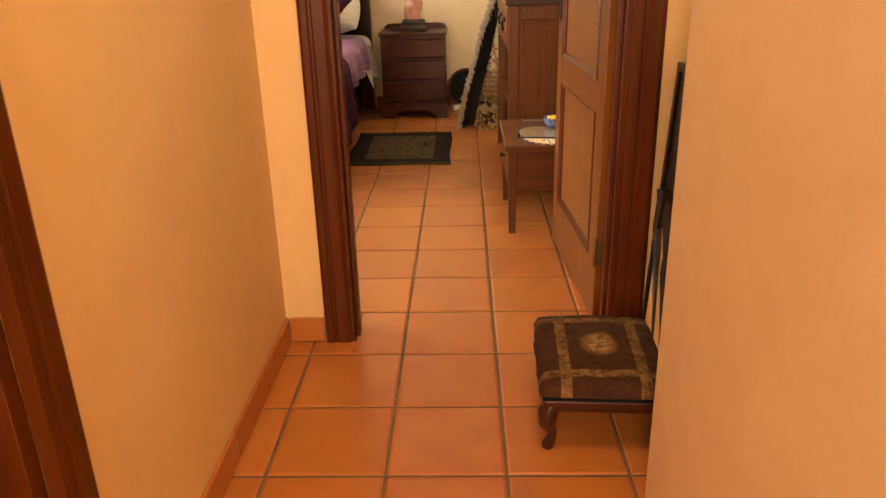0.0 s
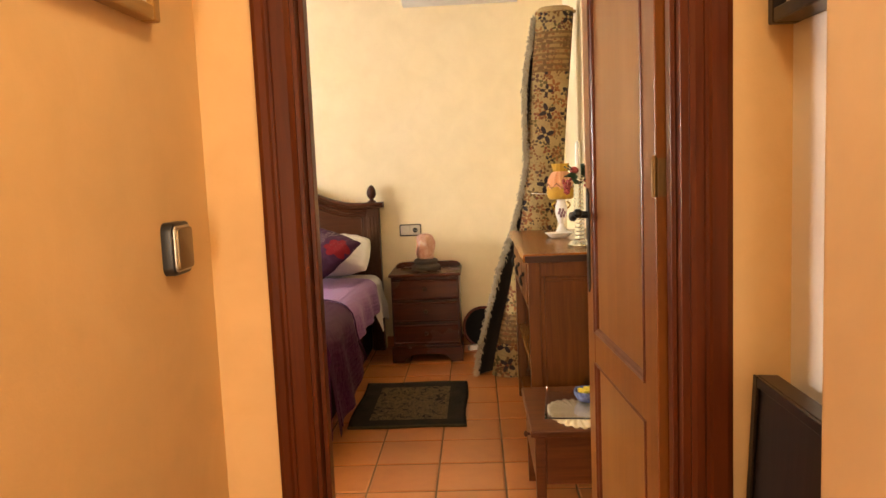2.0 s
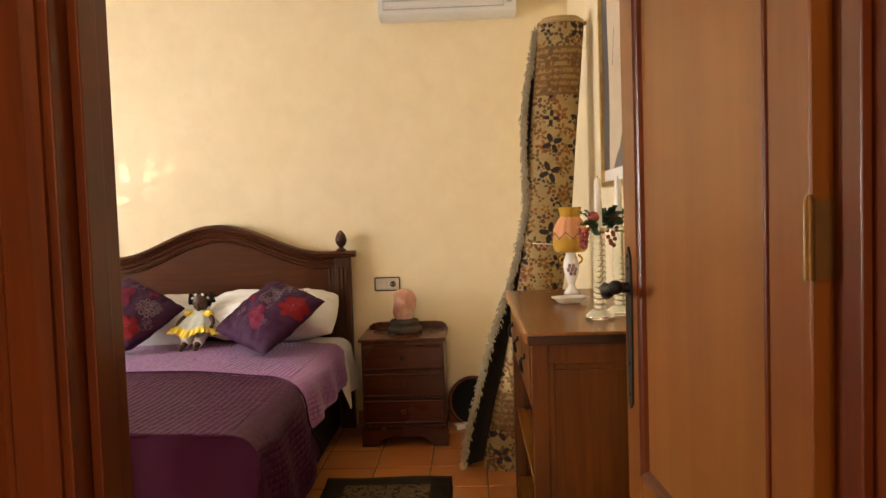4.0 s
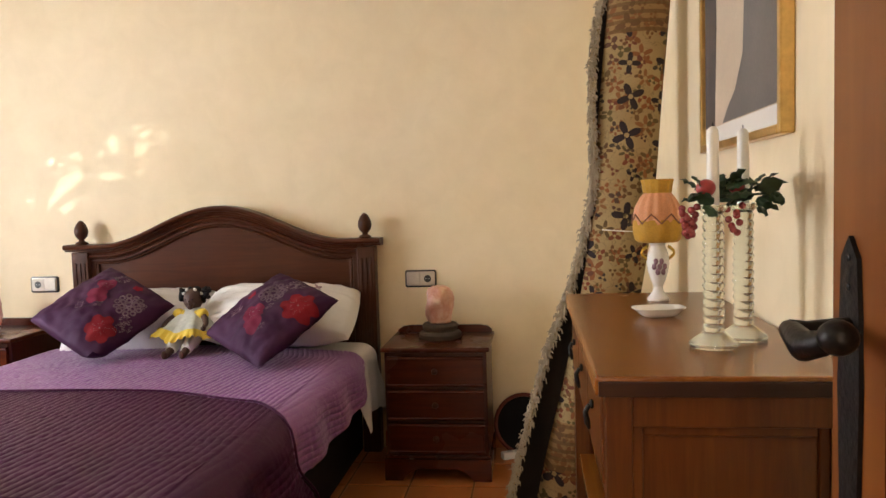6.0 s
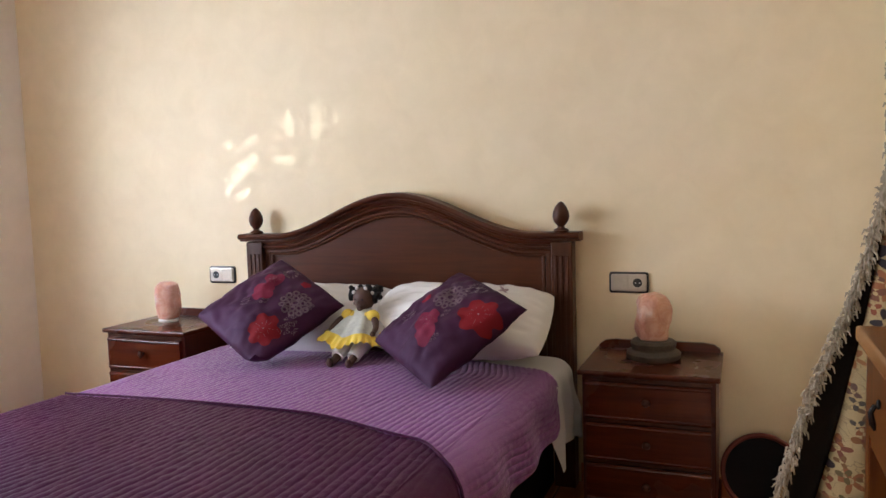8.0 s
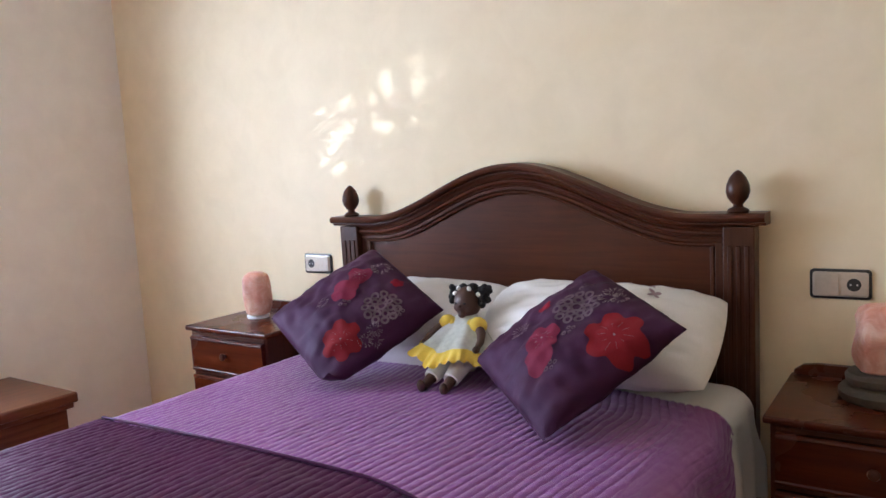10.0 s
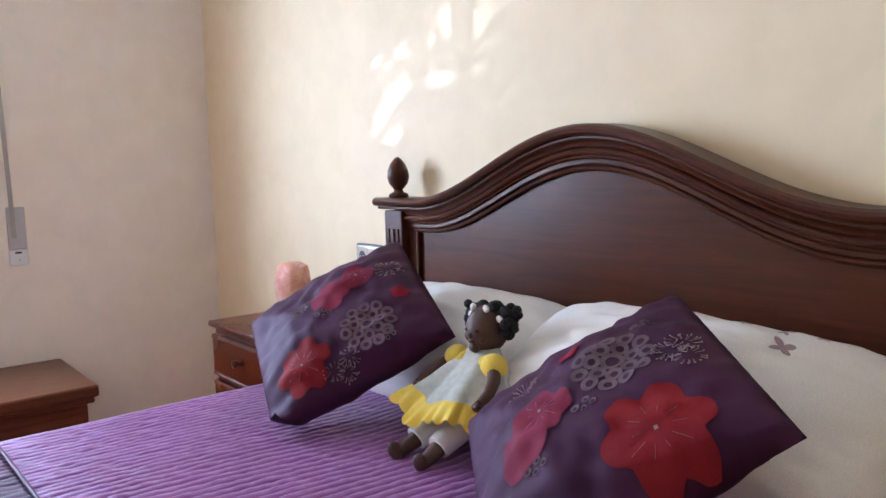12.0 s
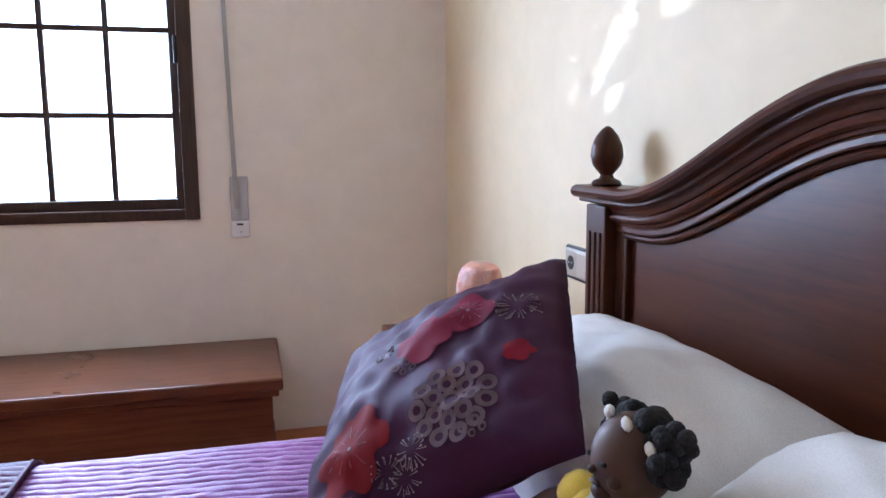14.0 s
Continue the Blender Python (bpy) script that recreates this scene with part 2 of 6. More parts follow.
def box(bm, x0, x1, y0, y1, z0, z1, bevel=0.0, seg=2, mat=0):
    vs = [bm.verts.new((x, y, z)) for x in (x0, x1) for y in (y0, y1) for z in (z0, z1)]
    fs = [bm.faces.new([vs[i] for i in q]) for q in ((0, 1, 3, 2), (4, 6, 7, 5), (0, 4, 5, 1), (2, 3, 7, 6), (0, 2, 6, 4), (1, 5, 7, 3))]
    for f in fs:
        f.material_index = mat
    if bevel:
        es = list({e for f in fs for e in f.edges})
        bmesh.ops.bevel(bm, geom=es, offset=bevel, segments=seg, profile=0.5, affect="EDGES", clamp_overlap=True)
    return bm


def boxes(*rows, bevel=0.0):
    bm = bmesh.new()
    for r in rows:
        b2 = bmesh.new()
        box(b2, *r, bevel=bevel)
        me = bpy.data.meshes.new("tmp")
        b2.to_mesh(me)
        b2.free()
        bm.from_mesh(me)
        bpy.data.meshes.remove(me)
    return bm


def lathe(profile, seg=24, bm=None, centre=(0, 0, 0), squash=None):
    """A turned body from (radius, z) rows, from bottom to top."""
    bm = bm or bmesh.new()
    rings = []
    for r, z in profile:
        ring = []
        for i in range(seg):
            a = 2 * math.pi * i / seg
            k = squash(a, z) if squash else 1.0
            ring.append(bm.verts.new((centre[0] + r * k * math.cos(a), centre[1] + r * k * math.sin(a), centre[2] + z)))
        rings.append(ring)
    for p, q in zip(rings, rings[1:]):
        for i in range(seg):
            bm.faces.new((p[i], p[(i + 1) % seg], q[(i + 1) % seg], q[i]))
    bm.faces.new(rings[0][::-1])
    bm.faces.new(rings[-1])
    return bm


def tube(points, radius, seg=10, bm=None, mat=0):
    """A round bar along points; radius may be a list."""
    bm = bm or bmesh.new()
    pts = [Vector(p) for p in points]
    rad = radius if isinstance(radius, (list, tuple)) else [radius] * len(pts)
    rings, side = [], None
    for i, p in enumerate(pts):
        d = (pts[min(i + 1, len(pts) - 1)] - pts[max(i - 1, 0)]).normalized()
        side = (side if side is not None else Vector((0.31, 0.52, 0.8))).cross(d).cross(d) * -1
        if side.length < 1e-6:
            side = Vector((1, 0, 0)).cross(d)
        side.normalize()
        up = d.cross(side)
        rings.append([bm.verts.new(p + rad[i] * (math.cos(a) * side + math.sin(a) * up)) for a in [2 * math.pi * k / seg for k in range(seg)]])
    fs = []
    for p, q in zip(rings, rings[1:]):
        for i in range(seg):
            fs.append(bm.faces.new((p[i], p[(i + 1) % seg], q[(i + 1) % seg], q[i])))
    fs += [bm.faces.new(rings[0][::-1]), bm.faces.new(rings[-1])]
    for f in fs:
        f.material_index = mat
    return bm


def blob(bm, c, r, seg=16, rings=10, m=None, mat=0):
    """An ellipsoid with radii r round c, turned by m."""
    got = bmesh.ops.create_uvsphere(bm, u_segments=seg, v_segments=rings, radius=1)
    t = Matrix.Translation(c) @ (m or Matrix()) @ Matrix.Diagonal((*r, 1))
    bmesh.ops.transform(bm, matrix=t, verts=got["verts"])
    for f in {f for v in got["verts"] for f in v.link_faces}:
        f.material_index = mat
    return bm


def sweep(path, section, closed_section=True, bm=None):
    """section rows of (out, up) carried along path rows of (point, out vector, up vector)."""
    bm = bm or bmesh.new()
    rows = [[bm.verts.new(Vector(p) + Vector(o) * a + Vector(u) * b) for a, b in section] for p, o, u in path]
    n = len(section)
    for p, q in zip(rows, rows[1:]):
        for i in range(n if closed_section else n - 1):
            bm.faces.new((p[i], p[(i + 1) % n], q[(i + 1) % n], q[i]))
    if closed_section:
        bm.faces.new(rows[0])
        bm.faces.new(rows[-1][::-1])
    return bm


def grid(nu, nv, f, bm=None, mat=0):
    bm = bm or bmesh.new()
    vs = [[bm.verts.new(f(i / nu, j / nv)) for j in range(nv + 1)] for i in range(nu + 1)]
    for i in range(nu):
        for j in range(nv):
            bm.faces.new((vs[i][j], vs[i + 1][j], vs[i + 1][j + 1], vs[i][j + 1])).material_index = mat
    return bm


def prism(outline, y0, y1, bm=None):
    """An outline of (x, z) rows made solid from y0 to y1."""
    bm = bm or bmesh.new()
    a = [bm.verts.new((x, y0, z)) for x, z in outline]
    b = [bm.verts.new((x, y1, z)) for x, z in outline]
    bm.faces.new(a)
    bm.faces.new(b[::-1])
    for i in range(len(a)):
        bm.faces.new((a[i], b[i], b[(i + 1) % len(a)], a[(i + 1) % len(a)]))
    return bm


def structure(name, bm, material, label, category, smooth=False):
    return tagged(part(name, bm, material, None, "", smooth), label, category, "", "structure")


# ---- structure ----
NORTH, WEST, EAST, SOUTH_IN, SOUTH_OUT = 6.465, -4.03, 0.745, 2.52, 2.40
HALL_W, PILLAR, CEIL, HALL_CEIL = -0.55, 0.45, 2.95, 2.62
WY0, WY1, WZ0, WZ1 = 3.765, 5.405, 0.945, 2.115
DX0, DX1, DTOP = -0.355, 0.535, 2.09

structure("wall_north", boxes((WEST - 0.15, EAST + 0.15, NORTH, NORTH + 0.15, -0.1, CEIL + 0.1)), PAINT, "cream painted plaster wall behind the bed", "wall")
structure("wall_west", boxes((WEST - 0.15, WEST, SOUTH_IN, WY0, -0.1, CEIL), (WEST - 0.15, WEST, WY1, NORTH, -0.1, CEIL),
                             (WEST - 0.15, WEST, WY0, WY1, -0.1, WZ0), (WEST - 0.15, WEST, WY0, WY1, WZ1, CEIL)), PAINT_LIT, "cream painted plaster wall with the window, colour lightened for bounce light", "wall")
structure("wall_east", boxes((EAST, EAST + 0.15, SOUTH_IN, NORTH, -0.1, CEIL)), PAINT, "cream painted plaster wall beside the dresser", "wall")


def two_sided(bm):
    bm.normal_update()
    bmesh.ops.recalc_face_normals(bm, faces=bm.faces)
    for f in bm.faces:
        if f.normal.y < -0.5:
            f.material_index = 1
    return bm


structure("wall_south", two_sided(boxes((WEST - 0.15, DX0, SOUTH_OUT, SOUTH_IN, -0.1, CEIL), (DX1, EAST + 0.15, SOUTH_OUT, SOUTH_IN, -0.1, CEIL),
                                        (DX0, DX1, SOUTH_OUT, SOUTH_IN, DTOP, CEIL))), (PAINT, PAINT_HALL), "plaster wall with the bedroom doorway", "wall")
structure("wall_hall_west", boxes((HALL_W - 0.15, HALL_W, 1.05, SOUTH_OUT, -0.1, HALL_CEIL), (HALL_W - 0.15, HALL_W, -2.0, 0.2, -0.1, HALL_CEIL),
                                  (HALL_W - 0.15, HALL_W, 0.2, 1.05, 2.08, HALL_CEIL)), PAINT_HALL, "warm ochre plaster wall of the hall", "wall")
structure("wall_hall_alcove", boxes((EAST, EAST + 0.15, 1.62, SOUTH_OUT, -0.1, HALL_CEIL)), PAINT_LIT, "plaster wall of the alcove by the door, colour lightened for daylight", "wall")
bm = boxes((PILLAR, EAST + 0.15, -2.0, 1.62, -0.1, HALL_CEIL))
es = [e for e in bm.edges if all(abs(v.co.x - PILLAR) < 1e-4 and abs(v.co.y - 1.62) < 1e-4 for v in e.verts)]
bmesh.ops.bevel(bm, geom=es, offset=0.025, segments=5, profile=0.5, affect="EDGES")
structure("wall_hall_east", bm, PAINT_HALL_LIT, "warm hall plaster wall with a rounded corner, colour lightened as if lit", "wall", True)
structure("wall_hall_south", boxes((HALL_W - 0.15, EAST + 0.15, -2.15, -2.0, -0.1, HALL_CEIL)), PAINT_HALL, "ochre plaster wall at the end of the hall", "wall")
structure("ceiling", boxes((WEST - 0.15, EAST + 0.15, SOUTH_IN, NORTH, CEIL, CEIL + 0.1)), WHITE_CEIL, "white painted bedroom ceiling", "ceiling")
structure("ceiling_hall", boxes((HALL_W - 0.15, EAST + 0.15, -2.15, SOUTH_OUT, HALL_CEIL, HALL_CEIL + 0.1)), WHITE_CEIL, "white painted hall ceiling", "ceiling")
floor = structure("floor", boxes((WEST - 0.15, EAST + 0.15, -2.15, NORTH + 0.15, -0.12, -0.0035)), GROUT, "terracotta tiled floor with dark grout joints", "floor")
structure("ground", boxes((-60, -4.6, -40, 50, -3.2, -3.0)), SCREED, "dark asphalt ground outside the window", "ground")

# skirting of terracotta tiles, in lengths of one tile
skirt = tagged(new("baseboard"), "terracotta tile skirting along the walls", "baseboard", "", "structure")


def skirting(x0, y0, x1, y1, nx, ny):
    """Skirting tiles along a wall from (x0, y0) to (x1, y1), standing out along (nx, ny)."""
    length = math.hypot(x1 - x0, y1 - y0)
    n = max(1, round(length / 0.3))
    for i in range(n):
        a, b = i / n, (i + 1) / n
        g = 0.002 / length
        xs = [x0 + (x1 - x0) * (a + g), x0 + (x1 - x0) * (b - g)]
        ys = [y0 + (y1 - y0) * (a + g), y0 + (y1 - y0) * (b - g)]
        bx = bmesh.new()
        box(bx, min(xs + [xs[0] + nx * 0.011]), max(xs + [xs[0] + nx * 0.011]), min(ys + [ys[0] + ny * 0.011]), max(ys + [ys[0] + ny * 0.011]), 0.001, 0.088, 0.003, 1)
        part("skirting_tile", bx, SKIRT, skirt)


skirting(HALL_W, 1.16, HALL_W, SOUTH_OUT, 1, 0)
skirting(HALL_W + 0.012, SOUTH_OUT, -0.422, SOUTH_OUT, 0, -1)
skirting(0.617, SOUTH_OUT, EAST - 0.012, SOUTH_OUT, 0, -1)
skirting(EAST, 1.62, EAST, SOUTH_OUT, -1, 0)
skirting(-0.68, NORTH, EAST, NORTH, 0, -1)
skirting(EAST, SOUTH_IN, EAST, NORTH - 0.012, -1, 0)


# ---- doors ----
def casing(name, parent, x0, x1, y_face, side, height, depth=0.017):
    """An upright moulded door casing on a wall face; side: -1 stands out towards -y."""
    w = x1 - x0
    sec = [(0, 0), (0, depth * 0.7), (w * 0.12, depth), (w * 0.3, depth), (w * 0.36, depth * 0.72), (w * 0.44, depth * 0.72), (w * 0.5, depth),
           (w * 0.86, depth), (w, depth * 0.6), (w, 0)]
    p = [((x0, y_face, z), (1, 0, 0), (0, side, 0)) for z in (0.0, height)]
    return part(name, sweep(p, sec), DOOR_WOOD, parent)


door_frame = tagged(new("door_frame"), "reddish-brown varnished wooden frame of the bedroom door", "door frame", "", "structure")
for side, face in ((-1, SOUTH_OUT), (1, SOUTH_IN)):
    casing("casing", door_frame, -0.420, -0.335, face, side, 2.155)
    casing("casing", door_frame, 0.523, 0.615, face, side, 2.155)
    yy = sorted((face, face + side * 0.017))
    part("head_casing", boxes((-0.34, 0.52, yy[0], yy[1], 2.065, 2.155), bevel=0.003), DOOR_WOOD, door_frame)
part("lining", boxes((DX0 + 0.001, -0.325, SOUTH_OUT - 0.004, SOUTH_IN + 0.004, 0.0, DTOP - 0.002), bevel=0.002), DOOR_WOOD, door_frame)
part("lining", boxes((0.505, DX1 - 0.001, SOUTH_OUT - 0.004, SOUTH_IN + 0.004, 0.0, DTOP - 0.002), bevel=0.002), DOOR_WOOD, door_frame)
part("lining", boxes((-0.324, 0.504, SOUTH_OUT - 0.004, SOUTH_IN + 0.004, 2.055, DTOP - 0.002), bevel=0.002), DOOR_WOOD, door_frame)
part("stop", boxes((-0.324, -0.312, SOUTH_OUT + 0.03, SOUTH_OUT + 0.07, 0.0, 2.054), bevel=0.002), DOOR_WOOD, door_frame)
part("stop", boxes((0.492, 0.504, SOUTH_OUT + 0.03, SOUTH_OUT + 0.07, 0.0, 2.054), bevel=0.002), DOOR_WOOD, door_frame)


def panel_door(parent, w, h, t):
    """A panelled leaf: hinge side at x 0, free edge at x w, thickness along y, centred."""
    st, rails = 0.105, [(0.004, 0.21), (0.70, 0.80), (h - 0.12, h)]
    part("stile", boxes((0, st, -t / 2, t / 2, 0.004, h), bevel=0.003), DOOR_LEAF, parent)
    part("stile", boxes((w - st, w, -t / 2, t / 2, 0.004, h), bevel=0.003), DOOR_LEAF, parent)
    for z0, z1 in rails:
        part("rail", boxes((st, w - st, -t / 2 + 0.001, t / 2 - 0.001, z0, z1)), DOOR_LEAF, parent)
    for z0, z1 in ((0.21, 0.70), (0.80, h - 0.12)):
        part("panel", boxes((st, w - st, -t / 2 + 0.011, t / 2 - 0.011, z0, z1)), DOOR_PANEL, parent)
        bm = bmesh.new()
        for s in (-1, 1):
            sec = [(0, 0), (0, 0.0135), (0.004, 0.0155), (0.008, 0.011), (0.014, 0.008), (0.019, 0.0)]
            f = s * (t / 2 - 0.011)
            a, b, c, d = st, w - st, z0, z1
            for p0, p1, o in (((a, c), (a, d), (1, 0)), ((b, c), (b, d), (-1, 0)), ((a, c), (b, c), (0, 1)), ((a, d), (b, d), (0, -1))):
                # mitred ends come from letting the strips run into each other at the corners
                sweep([((p0[0], f, p0[1]), (o[0], 0, o[1]), (0, s, 0)), ((p1[0], f, p1[1]), (o[0], 0, o[1]), (0, s, 0))], sec, True, bm)
        part("moulding", bm, DOOR_WOOD, parent)


hx, hy, ex, ey = 0.497, 2.515, 0.449, 3.315
turn = math.degrees(math.atan2(ey - hy, ex - hx))
door = thing("door_1", hx, hy, 0.006, turn, "reddish-brown panelled wooden door standing wide open into the bedroom", "door", kind="structure")
panel_door(door, 0.8, 2.04, 0.038)
for s in (1, -1):
    plate = part("handle_plate", prism([(0.742, 0.945), (0.757, 0.93), (0.772, 0.945), (0.774, 1.05), (0.778, 1.14), (0.774, 1.225), (0.772, 1.262), (0.757, 1.282), (0.742, 1.262), (0.738, 1.21), (0.736, 1.14), (0.739, 1.05)],
                                       s * 0.019, s * 0.0235), IRON, door, "black wrought-iron back plate")
    lever = bmesh.new()
    tube([(0.757, s * 0.023, 1.194), (0.757, s * 0.06, 1.194), (0.757, s * 0.075, 1.194)], [0.013, 0.010, 0.012], 12, lever)
    tube([(0.765, s * 0.073, 1.194), (0.745, s * 0.078, 1.195), (0.715, s * 0.080, 1.189), (0.685, s * 0.078, 1.197), (0.672, s * 0.073, 1.207)], [0.010, 0.011, 0.014, 0.011, 0.009], 12, lever)
    blob(lever, (0.668, s * 0.073, 1.205), (0.017, 0.016, 0.015), 14, 10)
    part("lever_handle", lever, IRON, door, "black wrought-iron lever handle", True)
    for z in (0.96, 1.03, 1.235, 1.262):
        part("screw", lathe([(0.004, 0), (0.004, 0.001), (0.002, 0.002)], 8, None, (0, 0, 0)), IRON, door).matrix_basis = pose(0.757, s * 0.0235, z, -90 * s)
for z in (0.25, 1.325, 1.80):
    part("hinge", lathe([(0.007, -0.045), (0.007, 0.045), (0.004, 0.052)], 10, None, (-0.006, 0.024, z)), HINGE_BRASS, door, "aged brass hinge", True)
    part("hinge_leaf", boxes((-0.0035, -0.0005, -0.016, 0.018, z - 0.045, z + 0.045)), HINGE_BRASS, door)

door2 = thing("door_2", HALL_W, 0.2, 0, 90, "dark reddish-brown wooden door with a moulded casing in the hall", "door", kind="structure")
casing("casing", door2, 0.845, 0.945, 0.0, -1, 2.16)
casing("casing", door2, -0.095, 0.005, 0.0, -1, 2.16)
part("lining", boxes((0.815, 0.847, 0.002, 0.148, 0, 2.075), bevel=0.002), DOOR_WOOD, door2)
part("lining", boxes((0.003, 0.035, 0.002, 0.148, 0, 2.075), bevel=0.002), DOOR_WOOD, door2)
part("leaf", boxes((0.037, 0.813, 0.06, 0.098, 0.006, 2.07), bevel=0.003), DOOR_PANEL, door2)

# ---- window ----
win = tagged(new("window_1"), "dark brown wooden window with small panes, blown out by daylight", "window", "", "structure")
win.matrix_basis = pose(WEST, 0, 0)
fr = 0.055
part("window_frame", boxes((-0.075, 0.012, WY0 - 0.004, WY0 + fr, WZ0 - 0.004, WZ1), bevel=0.004), WINDOW_WOOD, win)
part("window_frame", boxes((-0.075, 0.012, WY1 - fr, WY1 + 0.004, WZ0 - 0.004, WZ1), bevel=0.004), WINDOW_WOOD, win)
part("window_frame", boxes((-0.075, 0.010, WY0 + fr, WY1 - fr, WZ0 - 0.004, WZ0 + 0.04), bevel=0.004), WINDOW_WOOD, win)
part("window_frame", boxes((-0.075, 0.010, WY0 + fr, WY1 - fr, WZ1 - 0.04, WZ1 + 0.004), bevel=0.004), WINDOW_WOOD, win)
mid = (WY0 + WY1) / 2
for a, b in ((WY0 + fr, mid), (mid, WY1 - fr)):
    c, d = WZ0 + 0.04, WZ1 - 0.04
    sash = part("sash", boxes((-0.06, -0.018, a + 0.002, a + 0.03, c, d), (-0.06, -0.018, b - 0.03, b - 0.002, c, d), (-0.059, -0.019, a + 0.03, b - 0.03, c, c + 0.042), (-0.059, -0.019, a + 0.03, b - 0.03, d - 0.035, d), bevel=0.003), WINDOW_WOOD, win)
    ny, nz = 3, 3
    y0, y1, z0, z1 = a + 0.03, b - 0.03, c + 0.042, d - 0.035
    for i in range(1, ny):
        yy = y0 + (y1 - y0) * i / ny
        part("glazing_bar", boxes((-0.05, -0.026, yy - 0.011, yy + 0.011, z0, z1), bevel=0.003), WINDOW_WOOD, sash)
    for j in range(1, nz):
        zz = z0 + (z1 - z0) * j / nz
        part("glazing_bar", boxes((-0.049, -0.027, y0, y1, zz - 0.011, zz + 0.011), bevel=0.003), WINDOW_WOOD, sash)
    for i in range(ny):
        for j in range(nz):
            p = part("pane", boxes((-0.04, -0.036, y0 + (y1 - y0) * i / ny + 0.005, y0 + (y1 - y0) * (i + 1) / ny - 0.005, z0 + (z1 - z0) * j / nz + 0.005, z0 + (z1 - z0) * (j + 1) / nz - 0.005)), PANE, sash)
            p.visible_shadow = False
part("hinge", lathe([(0.008, -0.05), (0.008, 0.05), (0.004, 0.058)], 10, None, (0.016, WY1 - fr - 0.004, 1.62)), IRON, win, "dark metal window hinge", True)

# ---- bedroom: bed ----
CX = -1.536          # middle of the bed


def arch(x, flat, rise, half):
    u = min(1.0, abs(x - CX) / half)
    return flat + rise * 0.5 * (1 + math.cos(math.pi * u))


bed = thing("bed", CX, 5.4, 0, 0, "double bed with a dark walnut-stained arched headboard and purple quilts", "bed")
OX, OY = CX, 5.4


def loc(bm):
    bmesh.ops.translate(bm, vec=(-OX, -OY, 0), verts=bm.verts)
    return bm


xs = [CX - 0.79 + 1.58 * i / 72 for i in range(73)]
outer = [(x, arch(x, 1.10, 0.192, 0.68)) for x in xs]
part("headboard_panel", loc(prism([(xs[0], 0.3)] + [(x, arch(x, 1.07, 0.19, 0.67)) for x in xs] + [(xs[-1], 0.3)], 6.412, 6.44)), BED_WOOD, bed)
# frame round the panel: moulded bands following the arch
def band(name, flat, rise, half, x_half, sec, mat=BED_WOOD):
    rows = []
    n = 80
    for i in range(n + 1):
        x = CX - x_half + 2 * x_half * i / n
        rows.append(((x, 6.41, arch(x, flat, rise, half)), (0, -1, 0), (0, 0, 1)))
    return part(name, loc(sweep(rows, sec)), mat, bed, "", 24)


band("top_rail", 1.104, 0.192, 0.68, 0.884, [(-0.03, 0.0), (0.040, 0.0), (0.044, 0.004), (0.044, 0.009), (0.058, 0.012), (0.065, 0.018), (0.067, 0.026), (0.063, 0.034), (0.054, 0.039), (-0.03, 0.040)])
band("cove_moulding", 1.088, 0.192, 0.68, 0.80, [(0, 0.0), (0.024, 0.0), (0.026, 0.005), (0.031, 0.011), (0.039, 0.0155), (0, 0.0158)])
band("ovolo_moulding", 1.062, 0.191, 0.675, 0.785, [(0, 0.0), (0.017, 0.0), (0.0185, 0.006), (0.024, 0.007), (0.0295, 0.011), (0.031, 0.016), (0.0285, 0.021), (0.022, 0.0255), (0, 0.0257)])
band("frieze", 1.046, 0.190, 0.665, 0.755, [(0, 0.0), (0.0135, 0.0), (0.0155, 0.003), (0.0155, 0.012), (0.013, 0.0158), (0, 0.0158)])
band("bead_moulding", 1.031, 0.188, 0.655, 0.725, [(0, 0.0), (0.004, 0.0), (0.0095, 0.003), (0.012, 0.0075), (0.0095, 0.012), (0.004, 0.0148), (0, 0.0148)])
for s in (-1, 1):
    a, b = sorted((CX + s * 0.755, CX + s * 0.85))
    post = part("post", loc(boxes((a, b, 6.368, 6.44, 0.0, 1.1), bevel=0.004)), BED_WOOD_Z, bed)
    for k in range(3):
        xx = a + 0.022 + 0.0255 * k
        part("flute", loc(boxes((xx - 0.007, xx + 0.007, 6.3635, 6.369, 0.35, 1.04), bevel=0.0025)), BED_WOOD_Z, post)
    part("bead_upright", loc(boxes(*[(min(CX + s * 0.722, CX + s * 0.708), max(CX + s * 0.722, CX + s * 0.708), 6.397, 6.413, 0.4, 1.034)], bevel=0.004)), BED_WOOD_Z, bed)
    part("stile", loc(boxes((min(CX + s * 0.755, CX + s * 0.724), max(CX + s * 0.755, CX + s * 0.724), 6.398, 6.413, 0.35, 1.05), bevel=0.002)), BED_WOOD_Z, bed)
    fin = lathe([(0.030, 0.0), (0.034, 0.006), (0.030, 0.013), (0.017, 0.019), (0.014, 0.026), (0.018, 0.031), (0.031, 0.047), (0.0365, 0.068), (0.034, 0.090), (0.025, 0.112), (0.012, 0.128), (0.003, 0.134)], 28, None, (CX + s * 0.798, 6.392, 1.142))
    part("finial", loc(fin), BED_WOOD_Z, bed, "dark turned egg-shaped finial", True)
part("side_rail", loc(boxes((-0.815, -0.785, 4.24, 6.37, 0.20, 0.36), bevel=0.004)), BED_WOOD, bed)
part("side_rail", loc(boxes((-2.29, -2.26, 4.24, 6.37, 0.20, 0.36), bevel=0.004)), BED_WOOD, bed)
part("foot_rail", loc(boxes((-2.29, -0.785, 4.22, 4.25, 0.20, 0.36), bevel=0.004)), BED_WOOD, bed)
